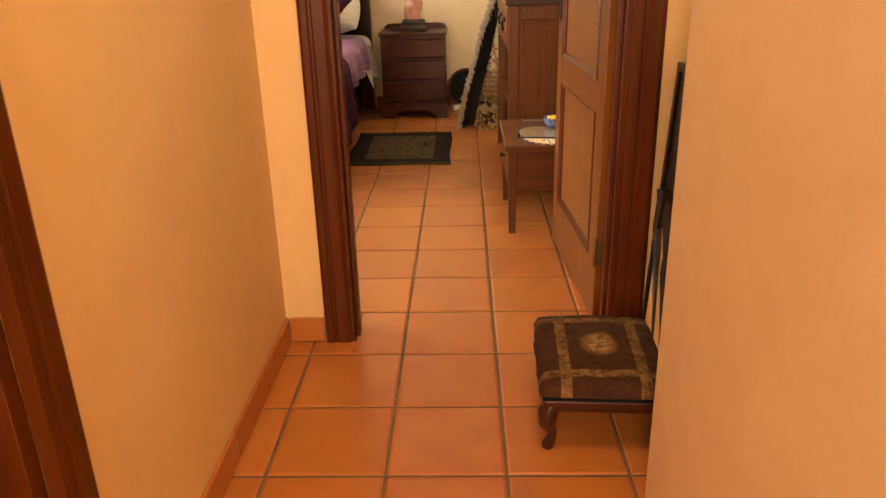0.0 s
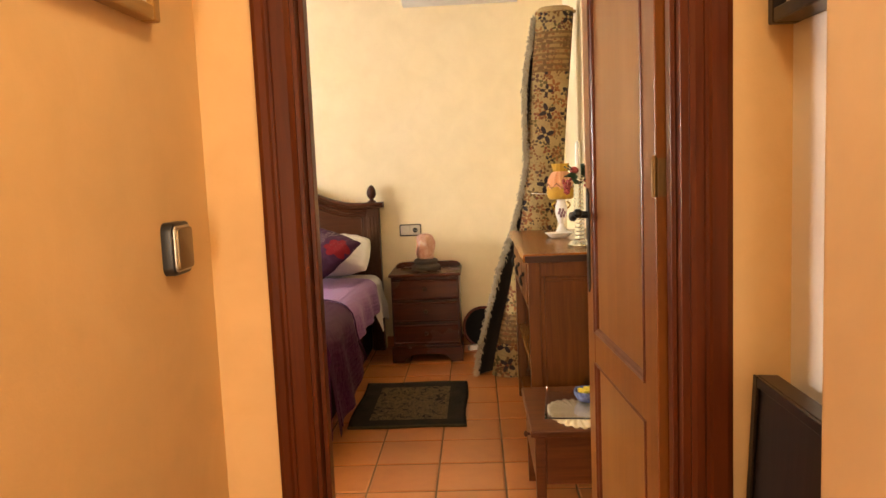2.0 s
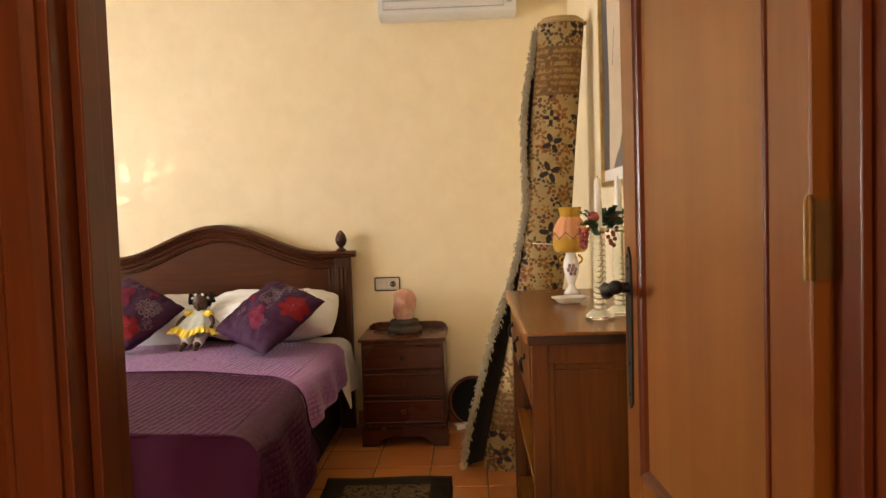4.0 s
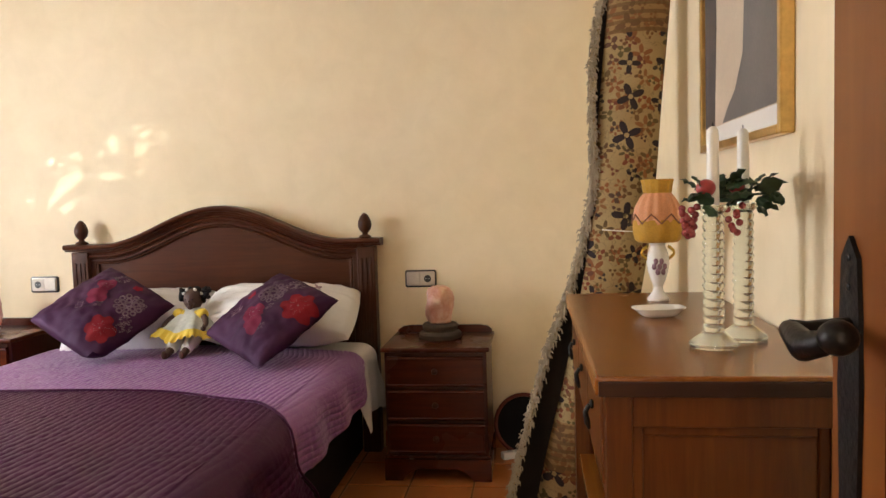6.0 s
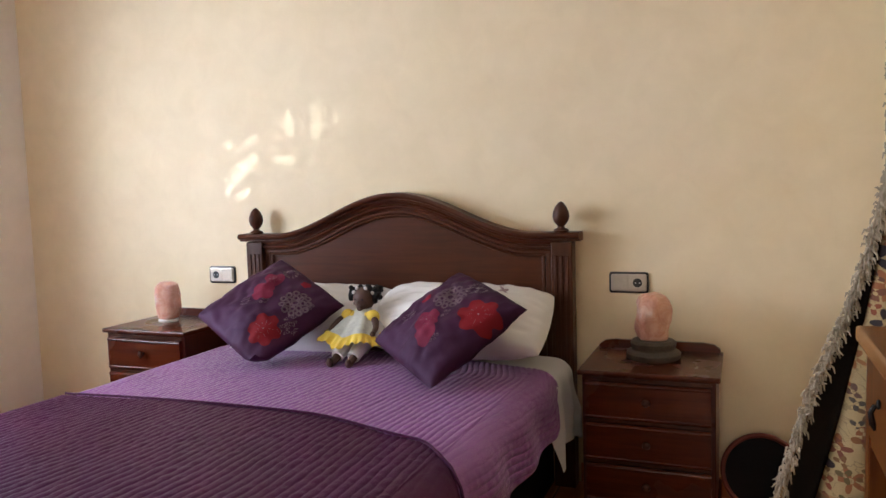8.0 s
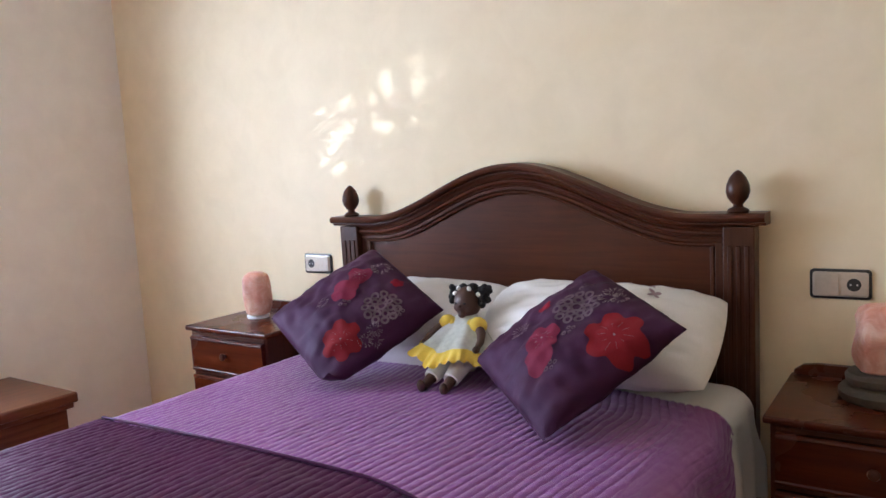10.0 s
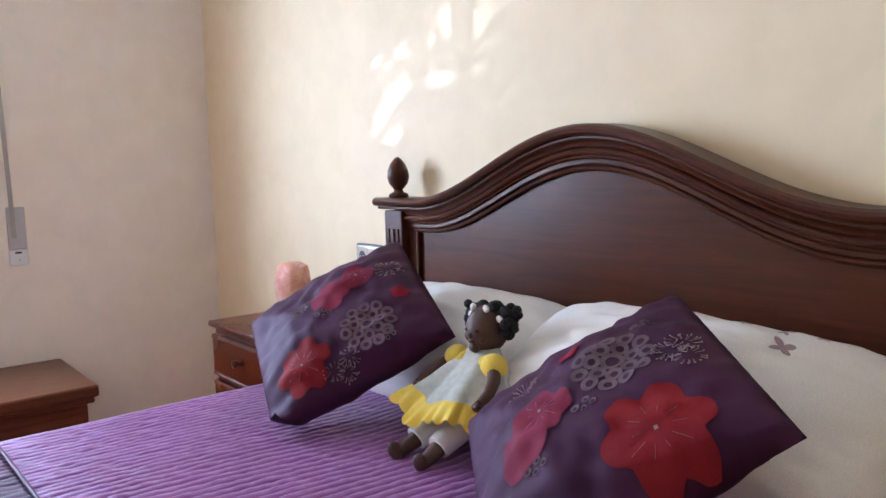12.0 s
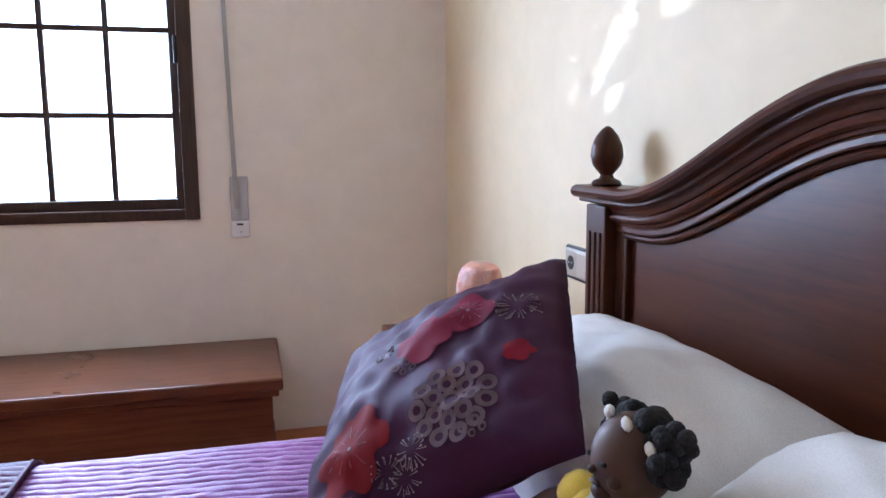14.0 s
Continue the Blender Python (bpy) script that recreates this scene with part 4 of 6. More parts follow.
# ---- bedside cabinets ----
def bedside(x, y, rz=0):
    """Three-drawer cabinet, front towards -y; origin at the middle of its footprint."""
    w, d, h = 0.485, 0.43, 0.64
    b = thing("bedside_cabinet", x, y, 0, rz, "reddish cherry-stained three-drawer bedside cabinet with turned knobs", "bedside cabinet", "bedside cabinets by the bed")
    part("body", boxes((-w / 2, w / 2, -d / 2, d / 2, 0.085, h - 0.02), bevel=0.003), STAND_WOOD_Z, b)
    part("top", boxes((-w / 2 - 0.016, w / 2 + 0.016, -d / 2 - 0.022, d / 2, h - 0.02, h), bevel=0.006), STAND_WOOD, b)
    gal = [(-w / 2 - 0.005, h), (-w / 2 - 0.005, h + 0.012), (-w / 2 + 0.02, h + 0.03), (-w / 2 + 0.06, h + 0.036), (w / 2 - 0.06, h + 0.036), (w / 2 - 0.02, h + 0.03), (w / 2 + 0.005, h + 0.012), (w / 2 + 0.005, h)]
    part("gallery", prism(gal, d / 2 - 0.02, d / 2), STAND_WOOD, b)
    br = [(-w / 2 - 0.012, 0.0), (-w / 2 - 0.012, 0.105), (w / 2 + 0.012, 0.105), (w / 2 + 0.012, 0.0), (w / 2 - 0.075, 0.0), (w / 2 - 0.085, 0.02), (w / 2 - 0.115, 0.045), (w / 2 - 0.15, 0.06),
          (-w / 2 + 0.15, 0.06), (-w / 2 + 0.115, 0.045), (-w / 2 + 0.085, 0.02), (-w / 2 + 0.075, 0.0)]
    part("bracket_foot", prism(br, -d / 2 - 0.014, -d / 2 + 0.006), STAND_WOOD, b)
    for s in (-1, 1):
        part("side_foot", boxes((min(s * w / 2, s * (w / 2 + 0.011)), max(s * w / 2, s * (w / 2 + 0.011)), -d / 2 + 0.007, d / 2, 0.0, 0.10), bevel=0.003), STAND_WOOD, b)
    part("base_moulding", boxes((-w / 2 - 0.008, w / 2 + 0.008, -d / 2 - 0.010, -d / 2 + 0.004, 0.107, 0.122), bevel=0.004), STAND_WOOD, b)
    dh = (h - 0.03 - 0.13) / 3
    for k in range(3):
        z0 = 0.13 + k * dh
        zb, zt, x1 = z0 + 0.004, z0 + dh - 0.012, w / 2 - 0.016
        lip = [(0.0, zb), (0.020, zb), (0.0255, zb + 0.004), (0.0275, zb + 0.010), (0.0235, zb + 0.015), (0.0235, zt - 0.015), (0.0275, zt - 0.010), (0.0255, zt - 0.004), (0.020, zt), (0.0, zt)]
        dr = part("drawer", sweep([((-x1, -d / 2 + 0.004, 0), (0, -1, 0), (0, 0, 1)), ((x1, -d / 2 + 0.004, 0), (0, -1, 0), (0, 0, 1))], lip), STAND_WOOD, b, "", 30)
        part("drawer_rail", boxes((-x1, x1, -d / 2 - 0.003, -d / 2 + 0.002, zt + 0.002, zt + 0.013)), BED_WOOD_Z, b)
        part("knob", lathe([(0.007, 0), (0.006, 0.008), (0.012, 0.013), (0.0155, 0.019), (0.013, 0.026), (0.004, 0.029)], 16), BED_WOOD_Z, dr, "dark turned wooden knob", True).matrix_basis = pose(0, -d / 2 - 0.0195, z0 + dh * 0.52, 90)
    return b


stand = bedside(-0.331, 6.20)
copy_thing(stand, pose(-2.75, 6.225, 0.0) @ Matrix.Diagonal((1, 1, 1.085, 1)))


# ---- salt lamps ----
def salt_mat():
    m, nt, b = nodes_of("pink_salt_crystal")
    v = coords(nt)
    n1, n2 = noise_tex(nt, v, 16.0, 5.0, 0.6, 0.8), noise_tex(nt, v, 60.0, 4.0)
    col = ramp(nt, n1, [(0.3, (0.55, 0.22, 0.14)), (0.5, (0.68, 0.36, 0.26)), (0.72, (0.82, 0.58, 0.47))])
    nt.links.new(col, b.inputs["Base Color"])
    b.inputs["Roughness"].default_value = 0.42
    b.inputs["Subsurface Weight"].default_value = 0.35
    b.inputs["Subsurface Radius"].default_value = (0.03, 0.012, 0.006)
    b.inputs["Subsurface Scale"].default_value = 0.5
    bump(nt, b, mathn(nt, "ADD", n1, mathn(nt, "MULTIPLY", n2, 0.3)), 0.6, 0.012)
    return m


SALT = salt_mat()


def salt_lamp(x, y, z, h, r, seed, tall_base, label):
    lamp = thing("salt_lamp", x, y, z, 0, label, "salt lamp", "salt lamps by the bed")
    z0 = 0.0
    if tall_base:
        part("stone_base", lathe([(0.100, 0.0), (0.106, 0.008), (0.107, 0.024), (0.100, 0.033), (0.085, 0.037), (0.082, 0.044), (0.088, 0.050), (0.090, 0.066), (0.082, 0.076), (0.06, 0.078)], 40, None, (0, 0, 0),
                                 lambda a, zz: 1 + 0.02 * math.sin(3 * a + zz * 30)), STONE, lamp, "double dark stone base", True)
        z0 = 0.079
    else:
        part("wooden_base", lathe([(r * 0.75, 0.0), (r * 0.8, 0.004), (r * 0.8, 0.012), (r * 0.75, 0.016)], 28), WHITE_PLASTIC, lamp, "pale base", True)
        z0 = 0.0165
    prof = [(0.72, 0.0), (0.86, 0.04), (0.95, 0.2), (1.0, 0.42), (0.98, 0.62), (0.92, 0.8), (0.78, 0.92), (0.5, 0.985), (0.2, 1.0)]
    bm = lathe([(p * r, q * h) for p, q in prof], 32)
    bmesh.ops.subdivide_edges(bm, edges=bm.edges[:], cuts=1, use_grid_fill=True)
    for v in bm.verts:
        k = 0.24 * noise.noise((v.co.x * 16 + seed, v.co.y * 16, v.co.z * 13)) + 0.05 * noise.noise((v.co.x * 50 + seed, v.co.y * 50, v.co.z * 50))
        v.co.x *= 1 + k
        v.co.y *= 1 + k
        if v.co.z > 0.3 * h:
            v.co.z += 0.02 * h * noise.noise((v.co.x * 30, v.co.y * 30, seed))
    ob = part("salt_crystal", bm, SALT, lamp, "rough pink salt crystal", True)
    ob.location.z = z0
    return lamp


salt_lamp(-0.335, 6.235, 0.64, 0.185, 0.070, 3.0, True, "rough pink salt-crystal lamp on a double dark stone base")
salt_lamp(-2.805, 6.24, 0.6945, 0.195, 0.064, 8.0, False, "rough pink salt-crystal lamp on a bedside cabinet")


# ---- sockets and switches ----
def rounded_plate(w, h, r, y0, y1, edge):
    """A plate with rounded corners standing out from y0 to y1, its front edge softened."""
    def rim(k):
        a, b, q = w / 2 - k, h / 2 - k, max(0.002, r - k)
        return [(sx * (a - q) + q * math.cos(t), sz * (b - q) + q * math.sin(t)) for n, (sx, sz) in enumerate(((1, 1), (-1, 1), (-1, -1), (1, -1))) for t in [math.pi / 2 * (n + i / 6) for i in range(7)]]
    bm = bmesh.new()
    rows = [[bm.verts.new((x, y, z)) for x, z in rim(k)] for k, y in ((0, y0), (0, y1 + edge), (edge * 0.3, y1 + edge * 0.3), (edge, y1))]
    for p, q in zip(rows, rows[1:]):
        for i in range(len(p)):
            bm.faces.new((p[i], p[(i + 1) % len(p)], q[(i + 1) % len(p)], q[i]))
    bm.faces.new(rows[0])
    bm.faces.new(rows[-1])
    return bm


def socket(x, z, order, label):
    s = thing("wall_socket", x, NORTH, z, 0, label, "wall socket", "double wall plates by the bed")
    part("outer_frame", rounded_plate(0.168, 0.092, 0.012, 0.0, -0.008, 0.003), BLACK_PLASTIC, s, "black outer frame", 35)
    part("inner_frame", rounded_plate(0.152, 0.076, 0.008, -0.0075, -0.011, 0.0015), CHROME, s, "", 35)
    for k, kind in zip((-0.0375, 0.0375), order):
        if kind == "s":
            p = part("socket", boxes((k - 0.033, k + 0.033, -0.0125, -0.0105, -0.033, 0.033), bevel=0.001), CHROME, s)
            part("socket_well", lathe([(0.0195, 0), (0.0195, 0.0012), (0.017, 0.0012)], 28), BLACK_PLASTIC, p).matrix_basis = pose(k, -0.0125, 0, 90)
            for dx in (-0.009, 0.009):
                part("pin_hole", lathe([(0.003, 0), (0.003, 0.001)], 10), GREY_PLASTIC, p).matrix_basis = pose(k + dx, -0.0138, 0, 90)
        else:
            part("rocker", boxes((k - 0.0345, k + 0.0345, -0.0165, -0.0105, -0.0345, 0.0345), bevel=0.004), CHROME, s)


socket(-2.617, 0.918, "sr", "silver socket and switch plate in a black frame")
socket(-0.459, 0.916, "rs", "silver switch and socket plate in a black frame")
sw = thing("light_switch", HALL_W, 2.185, 1.238, 90, "bronze-coloured rocker light switch in a thick black frame", "light switch")
part("outer_frame", rounded_plate(0.094, 0.104, 0.018, 0.0, -0.022, 0.004), BLACK_PLASTIC, sw, "", 35)
part("rim", rounded_plate(0.080, 0.090, 0.012, -0.0215, -0.0255, 0.002), CHROME, sw, "silver rim", 35)
part("rocker", rounded_plate(0.072, 0.082, 0.009, -0.025, -0.031, 0.003), BRONZE_PLASTIC, sw, "bronze rocker", 35)

# ---- air conditioner ----
ac = thing("air_conditioner", 0.0, NORTH, 2.585, 0, "white wall-mounted split air conditioner above the bedside cabinet", "air conditioner")
sec = [(0.0, 0.0), (0.13, -0.004), (0.165, 0.012), (0.185, 0.05), (0.195, 0.14), (0.19, 0.24), (0.17, 0.272), (0.0, 0.28)]
part("housing", sweep([((-0.435, 0, 0), (0, -1, 0), (0, 0, 1)), ((0.412, 0, 0), (0, -1, 0), (0, 0, 1))], sec), WHITE_PLASTIC, ac, "", 30)
part("air_flap", boxes((-0.40, 0.335, -0.191, -0.183, 0.030, 0.036), (-0.40, 0.335, -0.196, -0.187, 0.082, 0.087), (-0.403, -0.40, -0.194, -0.183, 0.030, 0.087), (0.335, 0.338, -0.194, -0.183, 0.030, 0.087)), GREY_PLASTIC, ac)
part("flap_blade", boxes((-0.39, 0.325, -0.196, -0.188, 0.046, 0.074), bevel=0.003), WHITE_PLASTIC, ac)
part("display", boxes((0.355, 0.385, -0.1945, -0.188, 0.05, 0.082), bevel=0.001), GREY_PLASTIC, ac)
part("indicator", boxes((0.363, 0.377, -0.196, -0.194, 0.062, 0.074)), BLACK_PLASTIC, ac)

# ---- dresser and what stands on it ----
dresser = thing("dresser", 0.5, 4.57, 0, 0, "honey-coloured pine dresser with drawers above open shelves", "dresser")
dx0, dx1, dy0, dy1 = -0.228, 0.24, -0.59, 0.59
part("top", boxes((-0.25, 0.242, -0.617, 0.612, 0.952, 0.990), bevel=0.007), PINE_TOP, dresser, "worn honey-coloured pine top")
part("end_edge", boxes((-0.244, 0.238, -0.6222, -0.6174, 0.953, 0.9828), bevel=0.002), PINE_DARK, dresser)
for x in (dx0, dx1 - 0.05):
    for y in (dy0, dy1 - 0.05):
        part("corner_post", boxes((x, x + 0.05, y, y + 0.05, 0.0, 0.952), bevel=0.003), PINE_DIMMED, dresser)
for y in (dy0 + 0.012, dy1 - 0.028):
    part("end_panel", boxes((dx0 + 0.05, dx1 - 0.05, y + 0.016, y + 0.022, 0.12, 0.90)), PINE_DIMMED, dresser)
for x0, x1, z0, z1 in ((dx0 + 0.05, dx0 + 0.072, 0.15, 0.885), (dx1 - 0.072, dx1 - 0.05, 0.15, 0.885), (dx0 + 0.072, dx1 - 0.072, 0.863, 0.885), (dx0 + 0.072, dx1 - 0.072, 0.15, 0.172)):
    part("panel_moulding", boxes((x0, x1, dy0 + 0.019, dy0 + 0.030, z0, z1), bevel=0.004), PINE_DIMMED, dresser)
for y in (dy0 + 0.003, dy1 - 0.025):
    part("end_rail", boxes((dx0 + 0.05, dx1 - 0.05, y, y + 0.022, 0.885, 0.952), bevel=0.003), PINE_DIMMED, dresser)
    part("end_rail", boxes((dx0 + 0.05, dx1 - 0.05, y, y + 0.022, 0.07, 0.15), bevel=0.003), PINE_DIMMED, dresser)
for z in (0.10, 0.42):
    part("shelf", boxes((dx0 + 0.012, dx1 - 0.004, dy0 + 0.05, dy1 - 0.05, z, z + 0.022), bevel=0.003), PINE_TOP, dresser)
part("drawer_rail", boxes((dx0 + 0.004, dx0 + 0.034, dy0 + 0.05, dy1 - 0.05, 0.715, 0.745), bevel=0.003), PINE_DIMMED, dresser)
part("drawer_case", boxes((dx0 + 0.036, dx1 - 0.006, dy0 + 0.05, dy1 - 0.05, 0.72, 0.95)), PINE_DIMMED, dresser)
part("back_board", boxes((dx1 - 0.004, dx1, dy0 + 0.05, dy1 - 0.05, 0.06, 0.95)), PINE_DIMMED, dresser)
for k in range(3):
    y0 = dy0 + 0.055 + k * 0.358
    dr = part("drawer", boxes((dx0 - 0.006, dx0 + 0.018, y0, y0 + 0.348, 0.752, 0.942), bevel=0.006), PINE_DIMMED, dresser)
    pull = bmesh.new()
    yc = y0 + 0.174
    blob(pull, (dx0 - 0.010, yc, 0.868), (0.005, 0.009, 0.011), 12, 8)
    tube([(dx0 - 0.016, yc, 0.866), (dx0 - 0.024, yc, 0.850), (dx0 - 0.020, yc, 0.825), (dx0 - 0.016, yc, 0.812)], [0.005, 0.006, 0.007, 0.003], 8, pull)
    part("drop_pull", pull, IRON, dr, "black iron drop pull", True)
for k in (1, 2):
    part("divider", boxes((dx0 + 0.002, dx0 + 0.03, dy0 + 0.055 + k * 0.358 - 0.009, dy0 + 0.055 + k * 0.358 - 0.001, 0.746, 0.95)), PINE_DIMMED, dresser)

# table lamp with a porcelain vase foot
PORCELAIN = plain("white_porcelain", (0.8, 0.78, 0.74), 0.12, var=0.05, relief=0.02)
SHADE_PINK = cloth("salmon_shade_silk", (0.62, 0.28, 0.14), 0.7, 200, 0.1, 0.12)
SHADE_GOLD = cloth("gold_shade_trim", (0.5, 0.28, 0.035), 0.75, 160, 0.1, 0.3)
BRAID = cloth("brown_braid", (0.22, 0.1, 0.06), 0.8, 200)
PAINTED = plain("painted_flowers", (0.28, 0.16, 0.2), 0.25, var=0.6, scale=60)
GILT = plain("gilt_ceramic", (0.7, 0.45, 0.08), 0.25, 0.7)
lamp = thing("table_lamp", 0.535, 4.99, 0.99, 0, "porcelain table lamp with a salmon and gold fabric shade", "table lamp")
lamp.matrix_basis = lamp.matrix_basis @ Matrix.Diagonal((0.87, 0.87, 1.05, 1))
part("vase_foot", lathe([(0.038, 0.0), (0.040, 0.005), (0.034, 0.012), (0.020, 0.028), (0.016, 0.042), (0.026, 0.062), (0.036, 0.090), (0.041, 0.118), (0.037, 0.142), (0.030, 0.158), (0.026, 0.168), (0.030, 0.176), (0.014, 0.182)], 32), PORCELAIN, lamp, "white porcelain vase-shaped foot", True)
for s in (-1, 1):
    pts = [(s * (0.036 + 0.022 * math.sin(q * 3.1)), 0, 0.125 + 0.04 * q) for q in [i / 8 for i in range(9)]]
    part("ear_handle", tube(pts, 0.005, 8), GILT, lamp, "gilt ear handle", True)
bm = bmesh.new()
for i in range(7):
    a = -math.pi / 2 + (i - 3) * 0.17
    blob(bm, (0.039 * math.cos(a), 0.039 * math.sin(a), 0.105 + 0.018 * math.sin(i * 2.1)), (0.009, 0.004, 0.010), 8, 6, Matrix.Rotation(a + math.pi / 2, 4, "Z"))
part("painted_bouquet", bm, PAINTED, lamp, "painted flower bouquet", True)
pleat = lambda a, z: 1 + 0.035 * math.sin(14 * a)
part("shade", lathe([(0.082, 0.218), (0.088, 0.245), (0.080, 0.285), (0.060, 0.315), (0.046, 0.328)], 84, None, (0, 0, 0), pleat), SHADE_PINK, lamp, "pleated salmon fabric shade", True)
part("shade_collar", lathe([(0.047, 0.326), (0.050, 0.33), (0.054, 0.355), (0.058, 0.366), (0.056, 0.368)], 84, None, (0, 0, 0), pleat), SHADE_GOLD, lamp, "gathered gold collar", True)
part("shade_skirt", lathe([(0.068, 0.178), (0.080, 0.186), (0.088, 0.205), (0.0895, 0.225), (0.0885, 0.246)], 84, None, (0, 0, 0), lambda a, z: 1 + (0.02 * math.sin(8 * a) if z > 0.2 else 0.03 * math.sin(14 * a))), SHADE_GOLD, lamp, "gold fabric valance of the shade", True)
zig = [(0.0915 * math.cos(a), 0.0915 * math.sin(a), 0.250 + 0.014 * (1 if i % 2 else -1)) for i, a in enumerate([2 * math.pi * k / 16 for k in range(17)])]
part("braid", tube(zig, 0.0028, 6), BRAID, lamp, "brown zigzag braid")
part("lamp_stem", lathe([(0.006, 0.18), (0.006, 0.32)], 10), BRASS, lamp)

dish = thing("soap_dish", 0.482, 4.66, 0.99, 8, "small white porcelain dish on the dresser", "dish")
def dish_f(u, v):
    a = 2 * math.pi * u
    r = v
    sx = abs(math.cos(a)) ** 0.6 * math.copysign(1, math.cos(a))
    sy = abs(math.sin(a)) ** 0.6 * math.copysign(1, math.sin(a))
    k = 0.034 + 0.038 * r
    return Vector((sx * k, sy * k * 0.62, 0.004 + 0.022 * smooth_step(0.15, 1.0, r)))
bm = grid(40, 10, dish_f)
bmesh.ops.remove_doubles(bm, verts=bm.verts, dist=0.0004)
bm.faces.new([v for v in sorted([v for v in bm.verts if abs(v.co.z - 0.004) < 1e-5], key=lambda v: math.atan2(v.co.y, v.co.x))])
bowl = part("bowl", bm, PORCELAIN, dish, "", True)
so = bowl.modifiers.new("thickness", "SOLIDIFY")
so.thickness, so.offset = 0.004, 0
part("foot", boxes((-0.030, 0.030, -0.019, 0.019, 0.0, 0.006), bevel=0.002), PORCELAIN, dish)


def candlestick(x, y, seed):
    c = thing("glass_candlestick", x, y, 0.9915, seed * 40, "tall ribbed clear glass candlestick with a white candle", "candlestick", "glass candlesticks on the dresser")
    prof = [(0.050, 0.0), (0.053, 0.004), (0.052, 0.010), (0.040, 0.020), (0.026, 0.030)]
    z = 0.034
    while z < 0.285:
        prof += [(0.0195, z), (0.0225, z + 0.005), (0.0235, z + 0.009), (0.0225, z + 0.013), (0.0195, z + 0.018)]
        z += 0.0185
    prof += [(0.024, z + 0.004), (0.034, z + 0.014), (0.036, z + 0.018), (0.020, z + 0.018)]
    part("glass_column", lathe(prof, 28), BOTTLE_GLASS, c, "ribbed clear glass column", True)
    part("candle", lathe([(0.013, z + 0.0185), (0.0135, z + 0.03), (0.0125, z + 0.17), (0.011, z + 0.182), (0.005, z + 0.188)], 20), WAX, c, "white candle", True)
    part("wick", tube([(0, 0, z + 0.188), (0.001, 0, z + 0.196)], 0.001, 6), BLACK_CLOTH, c)
    return c


WAX = plain("white_wax", (0.82, 0.80, 0.74), 0.4, var=0.04, relief=0.05)
candlestick(0.531, 4.232, 1)
candlestick(0.617, 4.318, 2)
LEAF = plain("dark_fabric_leaf", (0.025, 0.055, 0.022), 0.5, var=0.4, scale=40)
FRUIT = plain("red_wax_fruit", (0.28, 0.03, 0.03), 0.35, var=0.4, scale=30)
GRAPE = plain("pink_grape", (0.35, 0.07, 0.07), 0.25, var=0.4, scale=50)
garland = thing("garland", 0.565, 4.268, 1.31, 0, "artificial garland of dark leaves, apples and grapes on the candlesticks", "garland")
rng = random.Random(11)
def leaf_mesh(l, w):
    def f(u, v):
        a = (v - 0.5) * 2
        ww = w * math.sin(math.pi * min(1, u * 1.02)) ** 0.7
        return Vector((l * u, a * ww, 0.15 * l * math.sin(u * 2.6) - 0.25 * abs(a) * ww + 0.003 * math.sin(u * 18)))
    return grid(8, 4, f)
for i in range(40):
    side = 1 if i % 2 else 0
    cx, cy = (-0.034, -0.036) if side else (0.052, 0.05)
    a = rng.uniform(0, 2 * math.pi)
    lf = part("leaf", leaf_mesh(rng.uniform(0.04, 0.06), rng.uniform(0.018, 0.026)), LEAF, garland, "", 80)
    lf.matrix_basis = pose(cx + 0.026 * math.cos(a), cy + 0.026 * math.sin(a), 0.012 + rng.uniform(-0.025, 0.035), rng.uniform(-40, 40), rng.uniform(-45, 30), math.degrees(a))
for k, (x, y, z) in enumerate(((0.075, 0.01, 0.022), (0.088, 0.03, 0.028), (0.082, 0.02, 0.004), (0.095, 0.02, 0.012))):
    lf = part("leaf", leaf_mesh(0.055, 0.024), LEAF, garland, "", 80)
    lf.matrix_basis = pose(x, y, z, 30 * k - 40, -20 + 12 * k, -35 + 22 * k)
for x, y, z, r in ((-0.055, -0.062, 0.030, 0.021), (0.022, -0.01, 0.032, 0.018), (0.015, 0.085, 0.02, 0.016)):
    bm = bmesh.new()
    blob(bm, (x, y, z), (r, r, r * 0.92), 16, 10)
    part("apple", bm, FRUIT, garland, "small red apple", True)
for bx, by, n in ((-0.088, -0.05, 20), (0.012, -0.028, 9)):
    for i in range(n):
        z = -0.01 - 0.066 * (i / n)
        rr = 0.017 * (1 - 0.6 * i / n)
        a = i * 2.4
        bm = bmesh.new()
        blob(bm, (bx + rr * math.cos(a), by + rr * math.sin(a), z), (0.0078,) * 3, 10, 6)
        part("grape", bm, GRAPE, garland, "", True)
part("stem", tube([(-0.085, -0.05, 0.01), (-0.03, -0.03, 0.012), (0.04, 0.03, 0.012), (0.1, 0.02, 0.015)], 0.003, 6), LEAF, garland)

# ---- picture over the dresser ----
PAPER = plain("white_mount_board", (0.75, 0.72, 0.66), 0.7, var=0.04)
INK = plain("dark_ink_wash", (0.085, 0.07, 0.062), 0.6, var=0.35, scale=9)
SAND = plain("pale_sand_wash", (0.58, 0.47, 0.34), 0.6, var=0.12, scale=5)
GREYWASH = plain("grey_wash", (0.15, 0.13, 0.115), 0.6, var=0.25, scale=7)


